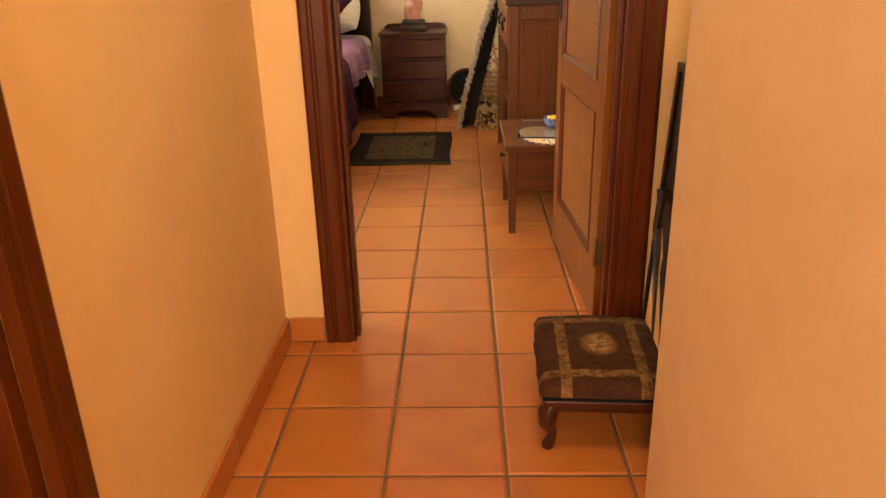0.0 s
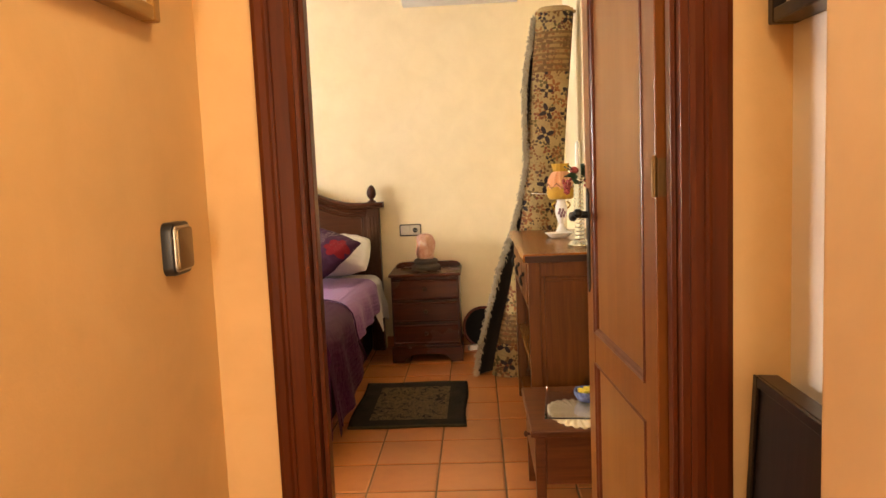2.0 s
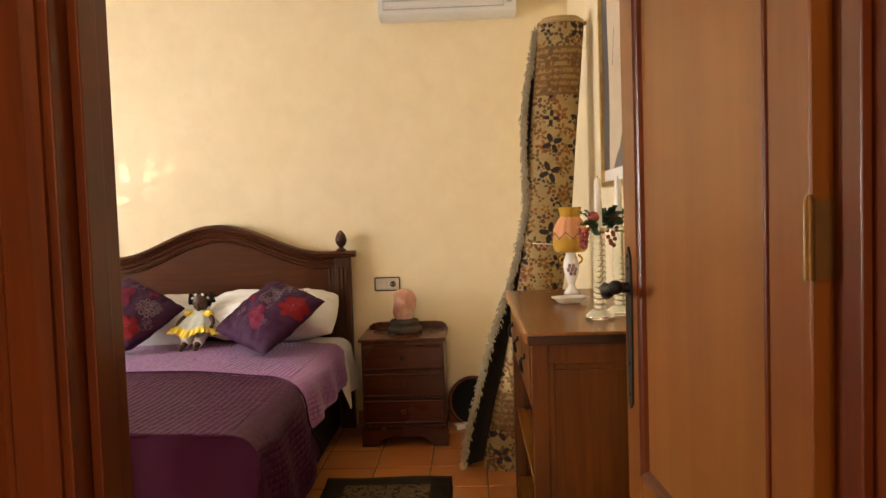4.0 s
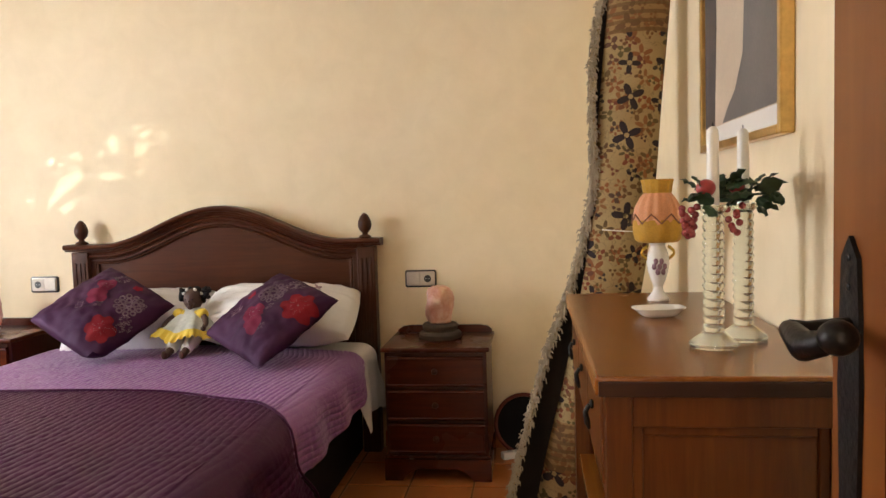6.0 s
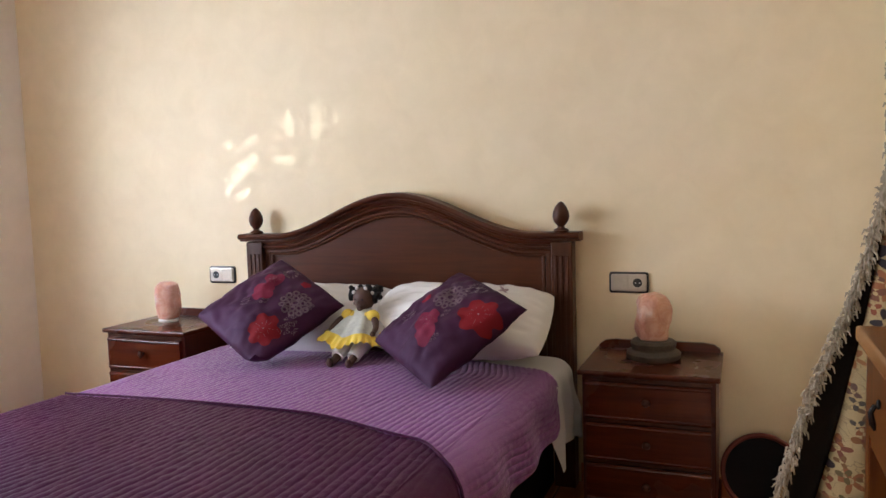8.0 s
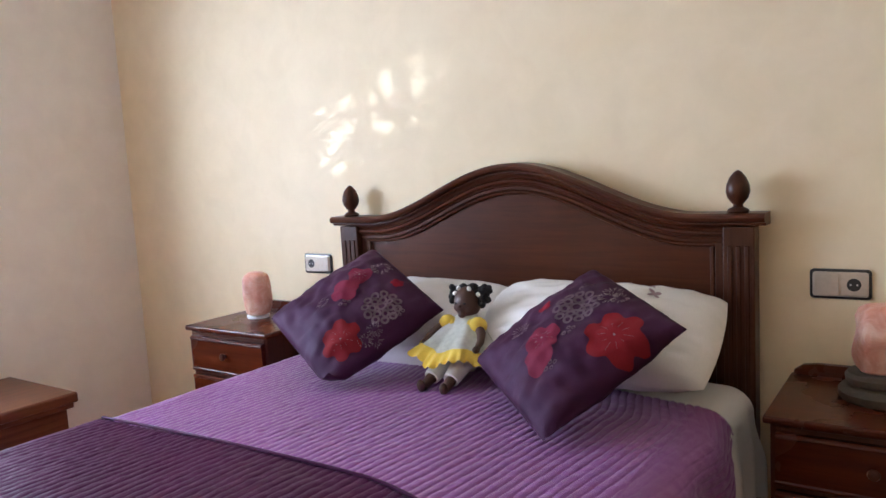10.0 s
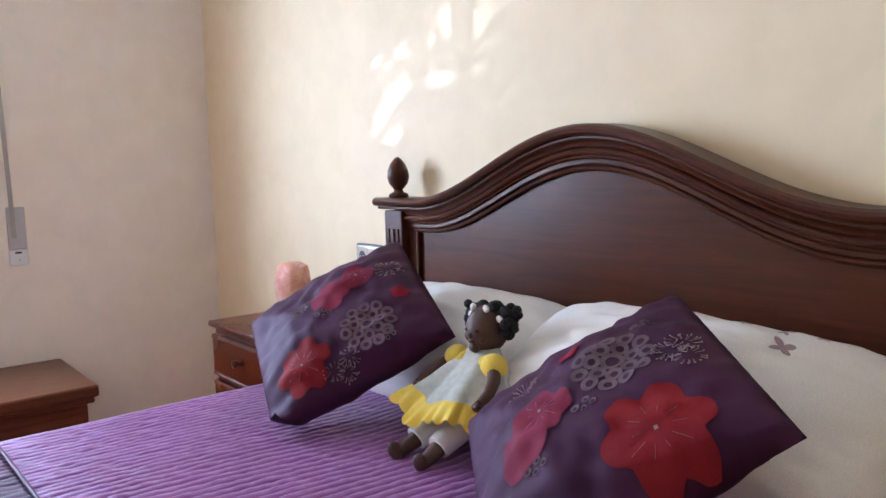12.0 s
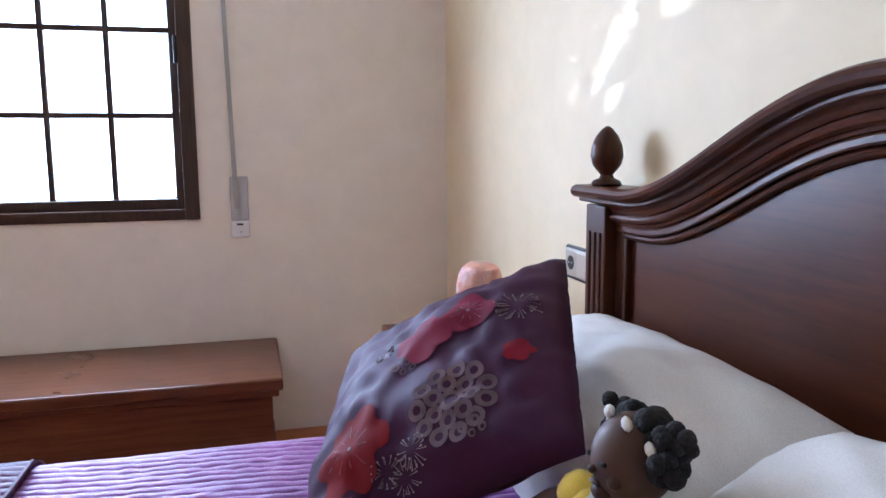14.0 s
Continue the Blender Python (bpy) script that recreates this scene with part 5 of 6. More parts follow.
def hung_picture(name, y0, y1, z0, z1, x_wall, side, rail, depth, frame_mat, inner_mat, label, lean=0.0):
    """A framed picture on a wall of constant x; side: -1 faces towards -x."""
    p = thing(name, x_wall, (y0 + y1) / 2, z0, 0, label, "picture")
    p.matrix_basis = pose(x_wall, (y0 + y1) / 2, z0) @ Matrix.Rotation(side * lean, 4, "Y")
    w, h = y1 - y0, z1 - z0
    fx = sorted((0.0, side * depth))
    ix = sorted((0.0, side * depth * 0.55))
    for a, b, c, d in ((-w / 2, -w / 2 + rail, 0, h), (w / 2 - rail, w / 2, 0, h), (-w / 2 + rail, w / 2 - rail, 0, rail), (-w / 2 + rail, w / 2 - rail, h - rail, h)):
        part("frame_rail", boxes((fx[0], fx[1], a, b, c, d), bevel=0.004), frame_mat, p)
    part("mount", boxes((ix[0], ix[1], -w / 2 + rail, w / 2 - rail, rail, h - rail)), inner_mat, p)
    return p, w, h, side * depth * 0.55


pic, pw, ph, px = hung_picture("picture", 4.36, 5.19, 1.462, 2.40, EAST, -1, 0.024, 0.035, GOLD_FRAME, PAPER, "gilt-framed abstract picture in black, grey and cream")
def art(name, outline, mat, k):
    bm = bmesh.new()
    bm.faces.new([bm.verts.new((px - 0.0012 - 0.0006 * k, y, z)) for y, z in outline])
    got = bmesh.ops.extrude_face_region(bm, geom=bm.faces[:])
    bmesh.ops.translate(bm, vec=(0.0009, 0, 0), verts=[v for v in got["geom"] if isinstance(v, bmesh.types.BMVert)])
    part(name, bm, mat, pic)
wob = lambda z, f: 0.012 * math.sin(z * 9 + f)
art("print", [(pw / 2 - 0.03, 0.075), (pw / 2 - 0.03, ph - 0.06), (-pw / 2 + 0.03, ph - 0.06), (-pw / 2 + 0.03, 0.075)], SAND, 1)
art("dark_wash", [(pw / 2 - 0.03, 0.077)] + [(pw / 2 - 0.17 + wob(z, 1), z) for z in [0.077 + i * 0.1 for i in range(9)]] + [(pw / 2 - 0.03, ph - 0.062)], INK, 2)
art("grey_wash", [(-pw / 2 + 0.032, 0.078), (0.16, 0.078), (0.10, 0.12), (0.02, 0.16), (-0.06, 0.25), (-0.075, 0.4), (-0.07, 0.6), (-0.06, 0.8), (-0.06, ph - 0.062), (-pw / 2 + 0.032, ph - 0.062)], GREYWASH, 2)
for i in range(5):
    art("brush_mark", [(0.15 - 0.01 * i, 0.52 + 0.03 * i), (0.145 - 0.01 * i, 0.55 + 0.03 * i), (0.135 - 0.008 * i, 0.53 + 0.03 * i)], INK, 3)

# ---- low table by the door ----
lt = thing("low_table", 0.46, 3.655, 0, 0, "low reddish-brown wooden table with a drawer", "table")
part("tabletop", boxes((-0.237, 0.255, -0.28, 0.275, 0.384, 0.410), bevel=0.006), TABLE_WOOD, lt)
for x in (-0.222, 0.195):
    for y in (-0.268, 0.225):
        bm = boxes((x, x + 0.042, y, y + 0.042, 0.0, 0.384), bevel=0.003)
        for v in bm.verts:
            if v.co.z < 0.1:
                v.co.x += (x + 0.021 - v.co.x) * 0.25
                v.co.y += (y + 0.021 - v.co.y) * 0.25
        part("leg", bm, TABLE_WOOD, lt)
part("apron", boxes((-0.18, 0.195, -0.262, -0.242, 0.20, 0.383), bevel=0.002), TABLE_WOOD, lt)
part("apron", boxes((-0.18, 0.195, 0.238, 0.258, 0.20, 0.383), bevel=0.002), TABLE_WOOD, lt)
part("apron", boxes((0.21, 0.23, -0.226, 0.225, 0.20, 0.383), bevel=0.002), TABLE_WOOD, lt)
dr = part("drawer", boxes((-0.220, -0.19, -0.222, 0.222, 0.21, 0.378), bevel=0.004), TABLE_WOOD, lt)
part("knob", lathe([(0.006, 0), (0.006, 0.01), (0.012, 0.016), (0.012, 0.022), (0.004, 0.027)], 14), BED_WOOD_Z, dr, "dark turned knob", True).matrix_basis = pose(-0.220, 0.0, 0.30, 0, -90)
LACE = cloth("cream_crochet_lace", (0.74, 0.62, 0.42), 0.85, 220, 0.1, 0.2)
doily = bmesh.new()
def doily_f(u, v):
    a = 2 * math.pi * u
    r = (0.105 + 0.010 * abs(math.sin(11 * a))) * v + 0.002
    return Vector((r * math.cos(a) * 0.95, r * math.sin(a) * 1.45, 0.0045 + 0.0035 * v * math.sin(22 * a) + (0.003 if v < 1 else 0)))
ob = part("crochet_doily", grid(132, 8, doily_f), LACE, None, "", 80)
ob.matrix_basis = pose(0.415, 3.55, 0.41, 0, 0, 12)
ob.modifiers.new("thickness", "SOLIDIFY").thickness = 0.003
tagged(ob, "cream scalloped crochet doily on the low table", "doily")
tray = bmesh.new()
box(tray, -0.13, 0.13, -0.17, 0.17, 0.0, 0.007, 0.003)
tr = thing("glass_tray", 0.43, 3.63, 0.4205, -6, "clear rectangular glass tray on the doily", "tray")
part("plate", tray, PANE, tr)
for x in (-0.128, 0.12):
    part("rim", boxes((x, x + 0.008, -0.168, 0.168, 0.0072, 0.022), bevel=0.002), PANE, tr)
BLUEWHITE = plain("blue_and_white_ceramic", (0.18, 0.22, 0.45), 0.2, var=0.7, scale=55)
bowl_t = thing("ceramic_bowl", 0.475, 3.66, 0.4278, 0, "small blue and white ceramic bowl with yellow sweets", "bowl")
part("bowl", lathe([(0.030, 0.0), (0.045, 0.008), (0.056, 0.028), (0.058, 0.046), (0.054, 0.046), (0.050, 0.030), (0.02, 0.014)], 32), BLUEWHITE, bowl_t, "", True)
rng = random.Random(5)
SWEET = plain("yellow_sweet", (0.75, 0.55, 0.06), 0.4, var=0.3)
for i in range(14):
    bm = bmesh.new()
    a, r = i * 2.4, 0.011 * math.sqrt(i)
    blob(bm, (r * math.cos(a), r * math.sin(a), 0.046 - 0.004 * (i / 14)), (0.012, 0.010, 0.008), 8, 6)
    part("sweet", bm, SWEET, bowl_t, "", True)

# ---- rolled carpet leaning in the corner ----
def carpet_mat():
    m, nt, b = nodes_of("floral_carpet")
    tc = nt.nodes.new("ShaderNodeTexCoord")
    sep = nt.nodes.new("ShaderNodeSeparateXYZ")
    nt.links.new(tc.outputs["Object"], sep.inputs[0])
    comb = nt.nodes.new("ShaderNodeCombineXYZ")
    nt.links.new(sep.outputs["X"], comb.inputs[0])
    nt.links.new(sep.outputs["Z"], comb.inputs[1])
    p = comb.outputs[0]
    wash = noise_tex(nt, p, 6.0, 4.0)
    col = ramp(nt, wash, [(0.3, (0.31, 0.21, 0.095)), (0.7, (0.40, 0.29, 0.14))])

    def motif(scale, petals, size, colours, offset, loose=0.65):
        nonlocal col
        mp = nt.nodes.new("ShaderNodeMapping")
        mp.inputs["Location"].default_value = (offset, offset * 1.7, 0)
        nt.links.new(p, mp.inputs["Vector"])
        vo = nt.nodes.new("ShaderNodeTexVoronoi")
        vo.voronoi_dimensions = "2D"
        vo.inputs["Scale"].default_value = scale
        vo.inputs["Randomness"].default_value = loose
        nt.links.new(mp.outputs[0], vo.inputs["Vector"])
        sub = nt.nodes.new("ShaderNodeVectorMath")
        sub.operation = "SUBTRACT"
        nt.links.new(mp.outputs[0], sub.inputs[0])
        nt.links.new(vo.outputs["Position"], sub.inputs[1])
        s2 = nt.nodes.new("ShaderNodeSeparateXYZ")
        nt.links.new(sub.outputs[0], s2.inputs[0])
        pick = nt.nodes.new("ShaderNodeSeparateColor")
        nt.links.new(vo.outputs["Color"], pick.inputs[0])
        ang = mathn(nt, "ADD", mathn(nt, "ARCTAN2", s2.outputs["Y"], s2.outputs["X"]), mathn(nt, "MULTIPLY", pick.outputs[1], 6.28))
        lobes = mathn(nt, "ADD", mathn(nt, "MULTIPLY", mathn(nt, "COSINE", mathn(nt, "MULTIPLY", ang, petals)), 0.38), 0.62)
        ln = nt.nodes.new("ShaderNodeVectorMath")
        ln.operation = "LENGTH"
        nt.links.new(sub.outputs[0], ln.inputs[0])
        r = ln.outputs["Value"]
        inside = mathn(nt, "LESS_THAN", r, mathn(nt, "MULTIPLY", mathn(nt, "MULTIPLY", lobes, size), mathn(nt, "ADD", mathn(nt, "MULTIPLY", pick.outputs[2], 0.7), 0.6)))
        ring = mathn(nt, "GREATER_THAN", r, size * 0.22)
        tint = ramp(nt, pick.outputs[0], [(0.0, colours[0]), (0.4, colours[1]), (0.62, colours[2]), (0.85, colours[3])])
        col = mixc(nt, mathn(nt, "MULTIPLY", inside, ring), col, tint)
    vine = noise_tex(nt, p, 16.0, 2.0, 0.5, 1.5)
    line = mathn(nt, "LESS_THAN", mathn(nt, "ABSOLUTE", mathn(nt, "SUBTRACT", vine, 0.5)), 0.012)
    col = mixc(nt, mathn(nt, "MULTIPLY", line, 0.5), col, (0.14, 0.1, 0.05))
    motif(11.0, 5.0, 0.037, [(0.22, 0.07, 0.03), (0.25, 0.11, 0.04), (0.09, 0.075, 0.035), (0.16, 0.05, 0.03)], 0.0, 0.9)
    motif(18.0, 3.0, 0.025, [(0.24, 0.08, 0.03), (0.10, 0.085, 0.035), (0.20, 0.05, 0.025), (0.06, 0.05, 0.04)], 3.3, 0.9)
    motif(6.8, 4.0, 0.044, [(0.016, 0.014, 0.022), (0.02, 0.018, 0.028), (0.022, 0.018, 0.022), (0.016, 0.014, 0.022)], 1.27, 0.3)
    # woven border bands across the length
    z = sep.outputs["Z"]
    for z0, z1 in ((0.22, 0.42), (1.95, 2.20)):
        inb = mathn(nt, "MULTIPLY", mathn(nt, "GREATER_THAN", z, z0), mathn(nt, "LESS_THAN", z, z1))
        col = mixc(nt, mathn(nt, "MULTIPLY", inb, 0.55), col, (0.24, 0.115, 0.04))
        st = mathn(nt, "GREATER_THAN", mathn(nt, "SINE", mathn(nt, "MULTIPLY", z, 190.0)), 0.2)
        col = mixc(nt, mathn(nt, "MULTIPLY", mathn(nt, "MULTIPLY", inb, st), 0.7), col, (0.13, 0.075, 0.03))
    pile = noise_tex(nt, p, 260.0, 3.0)
    col = mixc(nt, mathn(nt, "MULTIPLY", pile, 0.25), col, (0.16, 0.10, 0.05))
    nt.links.new(col, b.inputs["Base Color"])
    b.inputs["Roughness"].default_value = 0.95
    b.inputs["Specular IOR Level"].default_value = 0.1
    bump(nt, b, pile, 0.6, 0.004)
    return m


CARPET = carpet_mat()
BACKING = cloth("carpet_backing", (0.40, 0.27, 0.13), 0.95, 200, 0.0, 0.2)
FRINGE = cloth("cream_wool_fringe", (0.46, 0.39, 0.29), 0.95, 200, 0.1, 0.25)


def along(table, z):
    for (z0, a), (z1, b) in zip(table, table[1:]):
        if z <= z1:
            return a + (b - a) * max(0.0, (z - z0) / (z1 - z0))
    return table[-1][1]


AXIS = [(0.0, 0.235), (0.3, 0.300), (0.6, 0.375), (0.97, 0.452), (1.2, 0.487), (1.4, 0.510), (1.7, 0.535), (2.0, 0.567), (2.36, 0.600)]
EDGE = [(0.0, 0.000), (0.12, 0.012), (0.3, 0.062), (0.53, 0.122), (0.75, 0.190), (0.97, 0.280), (1.2, 0.338), (1.39, 0.378), (1.6, 0.366), (1.8, 0.370), (2.0, 0.392), (2.18, 0.435), (2.36, 0.452)]
RY, RR, RTOP = 5.60, 0.122, 2.33
roll = thing("rolled_carpet", 0.0, RY, 0, 0, "rolled floral wool carpet with a cream fringe leaning in the corner", "carpet")


def axis_smooth(table, z):
    return sum(along(table, z + d) for d in (-0.09, -0.045, 0.0, 0.045, 0.09)) / 5


def roll_f(u, v):
    z = RTOP * v + 0.0
    a = -math.pi * 0.98 + 2 * math.pi * u
    rr = RR * (1 + 0.03 * math.sin(3 * a + z * 2)) - 0.03 * u * 0.3
    return Vector((axis_smooth(AXIS, z) + rr * math.cos(a), 0.75 * rr * math.sin(a), max(0.002, z + 0.03 * math.cos(a) * (1 - v) * 0)))
part("roll", grid(64, 90, roll_f), CARPET, roll, "", 80)
bm = bmesh.new()
for k in range(7):
    r0 = RR * (1 - k * 0.135)
    pts = [(axis_smooth(AXIS, RTOP) + r0 * math.cos(a) * (1 - 0.02 * a), 0.75 * r0 * math.sin(a), RTOP - 0.002 + 0.014 * (k % 2)) for a in [2 * math.pi * i / 28 for i in range(29)]]
    tube(pts, 0.0105, 6, bm)
part("rolled_end", bm, BACKING, roll, "pale rolled end of the carpet", True)


def flap_f(u, v):
    """The loose outer turn: from the back of the roll out to its fringed edge."""
    z = RTOP * 0.985 * v
    c, e = axis_smooth(AXIS, z), axis_smooth(EDGE, z)
    x0, y0 = c, 0.105
    x1, y1 = e + 0.012, -0.03 - 0.02 * math.sin(z * 5)
    k = u
    bow = math.sin(math.pi * k)
    return Vector((x0 + (x1 - x0) * k ** 0.85 - 0.035 * bow, y0 + (y1 - y0) * k ** 1.6 + 0.012 * bow, max(0.002, z + 0.01 * math.sin(7 * u))))
fl = part("loose_flap", grid(18, 90, flap_f), BACKING, roll, "tan carpet backing of the loose turn", 80)
fl.modifiers.new("thickness", "SOLIDIFY").thickness = 0.011
# near-black sheet inside the flap: the gap's shadow painted as colour
part("flap_shade_sheet", grid(16, 90, lambda u, v: flap_f(u * 0.985, v) + Vector((0.009, -0.009, 0))), GAP_SHADE := cloth("flap_gap_shade", (0.035, 0.026, 0.02), 1.0, 200, 0.0), roll, "pile of the loose turn, coloured dark for the shade in its gap", 80)
rng = random.Random(21)
bm = bmesh.new()
for i in range(3400):
    v = i / 3400 + rng.uniform(-0.004, 0.004)
    p = flap_f(rng.uniform(0.93, 1.0), min(1, max(0, v)))
    l = rng.uniform(0.014, 0.036)
    d = Vector((rng.uniform(-0.8, 0.55), rng.uniform(-1.0, -0.3), rng.uniform(-1.0, 0.9))).normalized()
    q = p + d * l * 0.5 + Vector((rng.uniform(-0.012, 0.012), 0, rng.uniform(-0.014, 0.01)))
    tube([p, q, q + Vector((d.x * 0.3, d.y * 0.5, d.z - 0.7)).normalized() * l * 0.5], [0.0032, 0.0036, 0.0016], 5, bm)
tagged(part("fringe", bm, FRINGE, roll, "knotted cream wool fringe", True), kind="stuff")
zt = 1.19
ring = [(axis_smooth(AXIS, zt) + (RR + 0.006) * math.cos(a), 0.78 * (RR + 0.006) * math.sin(a), zt - 0.01 * math.cos(a)) for a in [2 * math.pi * i / 40 - 2.2 for i in range(30)]] + [(axis_smooth(EDGE, zt) - 0.005, -0.03, zt + 0.012)]
part("string", tube(ring, 0.0022, 6), WHITE_LINEN, roll, "thin white string")

# ---- round tray behind the carpet ----
rt = thing("round_tray", 0.075, 6.385, 0.0, 0, "round black tray with a reddish rim leaning on the wall", "tray")
rt.matrix_basis = pose(0.075, 6.375, 0.158, 78, 0, 0)
part("disc", lathe([(0.14, 0.0), (0.145, 0.004), (0.14, 0.009)], 48), BLACK_CLOTH, rt, "black disc", True)
RIM = wood("reddish_rim", (0.12, 0.02, 0.012), (0.2, 0.04, 0.02), "x", 0.4)
part("rim", tube([(0.149 * math.cos(a), 0.149 * math.sin(a), 0.006) for a in [2 * math.pi * i / 60 for i in range(61)]], 0.0105, 10), RIM, rt, "reddish-brown wooden rim", True)

# ---- socket block on the floor by the bedside cabinet ----
block = thing("socket_block", 0.0, 6.30, 0.0, 25, "white plastic socket block on the tiled floor", "socket block")
part("case", boxes((-0.045, 0.045, -0.022, 0.022, 0.0, 0.036), bevel=0.006), WHITE_PLASTIC, block)
part("socket_well", lathe([(0.016, 0.0), (0.016, 0.0015), (0.013, 0.0015)], 20, None, (0.0, 0.0, 0.0362)), GREY_PLASTIC, block)

# ---- rug ----
def rug_mat():
    m, nt, b = nodes_of("dark_woven_rug")
    v = coords(nt)
    n1, n2 = noise_tex(nt, v, 30.0, 4.0, 0.7, 1.2), noise_tex(nt, v, 300.0, 2.0)
    sep = nt.nodes.new("ShaderNodeSeparateXYZ")
    nt.links.new(v, sep.inputs[0])
    inx = mathn(nt, "LESS_THAN", mathn(nt, "ABSOLUTE", sep.outputs["X"]), 0.215)
    iny = mathn(nt, "LESS_THAN", mathn(nt, "ABSOLUTE", sep.outputs["Y"]), 0.31)
    field = mathn(nt, "MULTIPLY", inx, iny)
    motif = ramp(nt, n1, [(0.45, (0.020, 0.014, 0.009)), (0.5, (0.22, 0.14, 0.075)), (0.56, (0.05, 0.035, 0.012)), (0.62, (0.19, 0.12, 0.06))])
    border = ramp(nt, noise_tex(nt, v, 9.0), [(0.3, (0.015, 0.011, 0.008)), (0.7, (0.032, 0.022, 0.014))])
    col = mixc(nt, field, border, motif)
    ex = mathn(nt, "GREATER_THAN", mathn(nt, "ABSOLUTE", sep.outputs["Y"]), 0.395)
    col = mixc(nt, mathn(nt, "MULTIPLY", ex, 0.5), col, (0.10, 0.07, 0.03))
    col = mixc(nt, mathn(nt, "MULTIPLY", n2, 0.35), col, (0.01, 0.01, 0.006))
    nt.links.new(col, b.inputs["Base Color"])
    b.inputs["Roughness"].default_value = 0.95
    b.inputs["Specular IOR Level"].default_value = 0.1
    bump(nt, b, mathn(nt, "ADD", n2, n1), 0.5, 0.004)
    return m


def rug_f(u, v):
    x, y = (u - 0.5) * 0.645, (v - 0.5) * 0.845
    return Vector((x + 0.006 * math.sin(y * 9), y + 0.005 * math.sin(x * 11), 0.010 + 0.002 * noise.noise((x * 6, y * 6, 2))))
rug = part("rug", grid(30, 40, rug_f), rug_mat(), None, "", 80)
rug.modifiers.new("thickness", "SOLIDIFY").thickness = 0.0085
rug.matrix_basis = pose(-0.363, 5.02, 0.0)
tagged(rug, "small dark woven rug with a gold motif beside the bed", "rug")

# ---- chest under the window ----
chest = thing("chest", -3.72, 4.75, 0, 0, "long brown wooden chest under the window", "chest")
part("lid", boxes((-0.30, 0.30, -0.96, 0.95, 0.375, 0.422), bevel=0.009), CHEST_WOOD, chest, "polished brown plank lid")
part("lid_moulding", boxes((-0.29, 0.285, -0.945, 0.935, 0.350, 0.376), bevel=0.006), CHEST_WOOD, chest)
part("box", boxes((-0.29, 0.262, -0.92, 0.912, 0.03, 0.352), bevel=0.004), CHEST_WOOD, chest)
part("plinth", boxes((-0.29, 0.275, -0.93, 0.925, 0.0, 0.06), bevel=0.005), CHEST_WOOD, chest)

# ---- shutter strap on the window wall ----
strap = thing("shutter_strap", WEST, 5.566, 0.86, 0, "grey roller-shutter strap with a white winder plate", "shutter strap")
part("winder_plate", boxes((0.0, 0.012, -0.036, 0.040, 0.0, 0.070), bevel=0.005), WHITE_PLASTIC, strap, "white winder plate")
part("winder_cover", boxes((0.0, 0.010, -0.034, 0.038, 0.0705, 0.255), bevel=0.004), GREY_PLASTIC, strap, "grey strap cover")
part("slot", boxes((0.0118, 0.0135, -0.012, 0.014, 0.052, 0.060)), BLACK_PLASTIC, strap)
part("screw", lathe([(0.004, 0), (0.004, 0.0015), (0.002, 0.002)], 10), GREY_PLASTIC, strap).matrix_basis = pose(0.012, 0.004, 0.024, 0, 90)
STRAP = cloth("grey_webbing", (0.42, 0.40, 0.37), 0.85, 300, 0.0, 0.1)
part("strap", grid(2, 40, lambda u, v: Vector((0.014 + 0.012 * math.sin(math.pi * v), -0.010 + 0.018 * (u - 0.5) - 0.03 * v, 0.12 + 1.38 * v))), STRAP, strap, "grey woven strap").modifiers.new("thickness", "SOLIDIFY").thickness = 0.002
part("strap_guide", boxes((0.0, 0.022, -0.058, -0.022, 1.50, 1.56), bevel=0.004), WHITE_PLASTIC, strap)

# ---- hall: footstool, pictures ----
def stool_mat():
    m, nt, b = nodes_of("needlepoint_cover")
    v = coords(nt)
    sep = nt.nodes.new("ShaderNodeSeparateXYZ")
    nt.links.new(v, sep.inputs[0])
    n1, n2 = noise_tex(nt, v, 38.0, 4.0, 0.7, 0.8), noise_tex(nt, v, 250.0, 2.0)
    base = ramp(nt, n1, [(0.35, (0.038, 0.013, 0.006)), (0.7, (0.075, 0.028, 0.011))])
    gold = ramp(nt, n1, [(0.4, (0.11, 0.06, 0.022)), (0.6, (0.36, 0.21, 0.075))])
    ln = nt.nodes.new("ShaderNodeVectorMath")
    ln.operation = "LENGTH"
    mp = nt.nodes.new("ShaderNodeMapping")
    mp.inputs["Scale"].default_value = (1, 0.8, 0)
    nt.links.new(v, mp.inputs["Vector"])
    nt.links.new(mp.outputs[0], ln.inputs[0])
    med = ramp(nt, mathn(nt, "ADD", ln.outputs["Value"], mathn(nt, "MULTIPLY", n1, 0.03)), [(0.045, (1, 1, 1)), (0.07, (0, 0, 0))])
    ax, ay = mathn(nt, "ABSOLUTE", sep.outputs["X"]), mathn(nt, "ABSOLUTE", sep.outputs["Y"])
    bx = mathn(nt, "LESS_THAN", mathn(nt, "ABSOLUTE", mathn(nt, "SUBTRACT", ax, 0.098)), 0.014)
    by = mathn(nt, "LESS_THAN", mathn(nt, "ABSOLUTE", mathn(nt, "SUBTRACT", ay, 0.145)), 0.014)
    col = mixc(nt, mathn(nt, "MULTIPLY", mathn(nt, "MAXIMUM", bx, by), 0.5), base, gold)
    col = mixc(nt, med, col, gold)
    nt.links.new(col, b.inputs["Base Color"])
    b.inputs["Roughness"].default_value = 0.7
    b.inputs["Specular IOR Level"].default_value = 0.12
    bump(nt, b, n2, 0.5, 0.003)
    return m


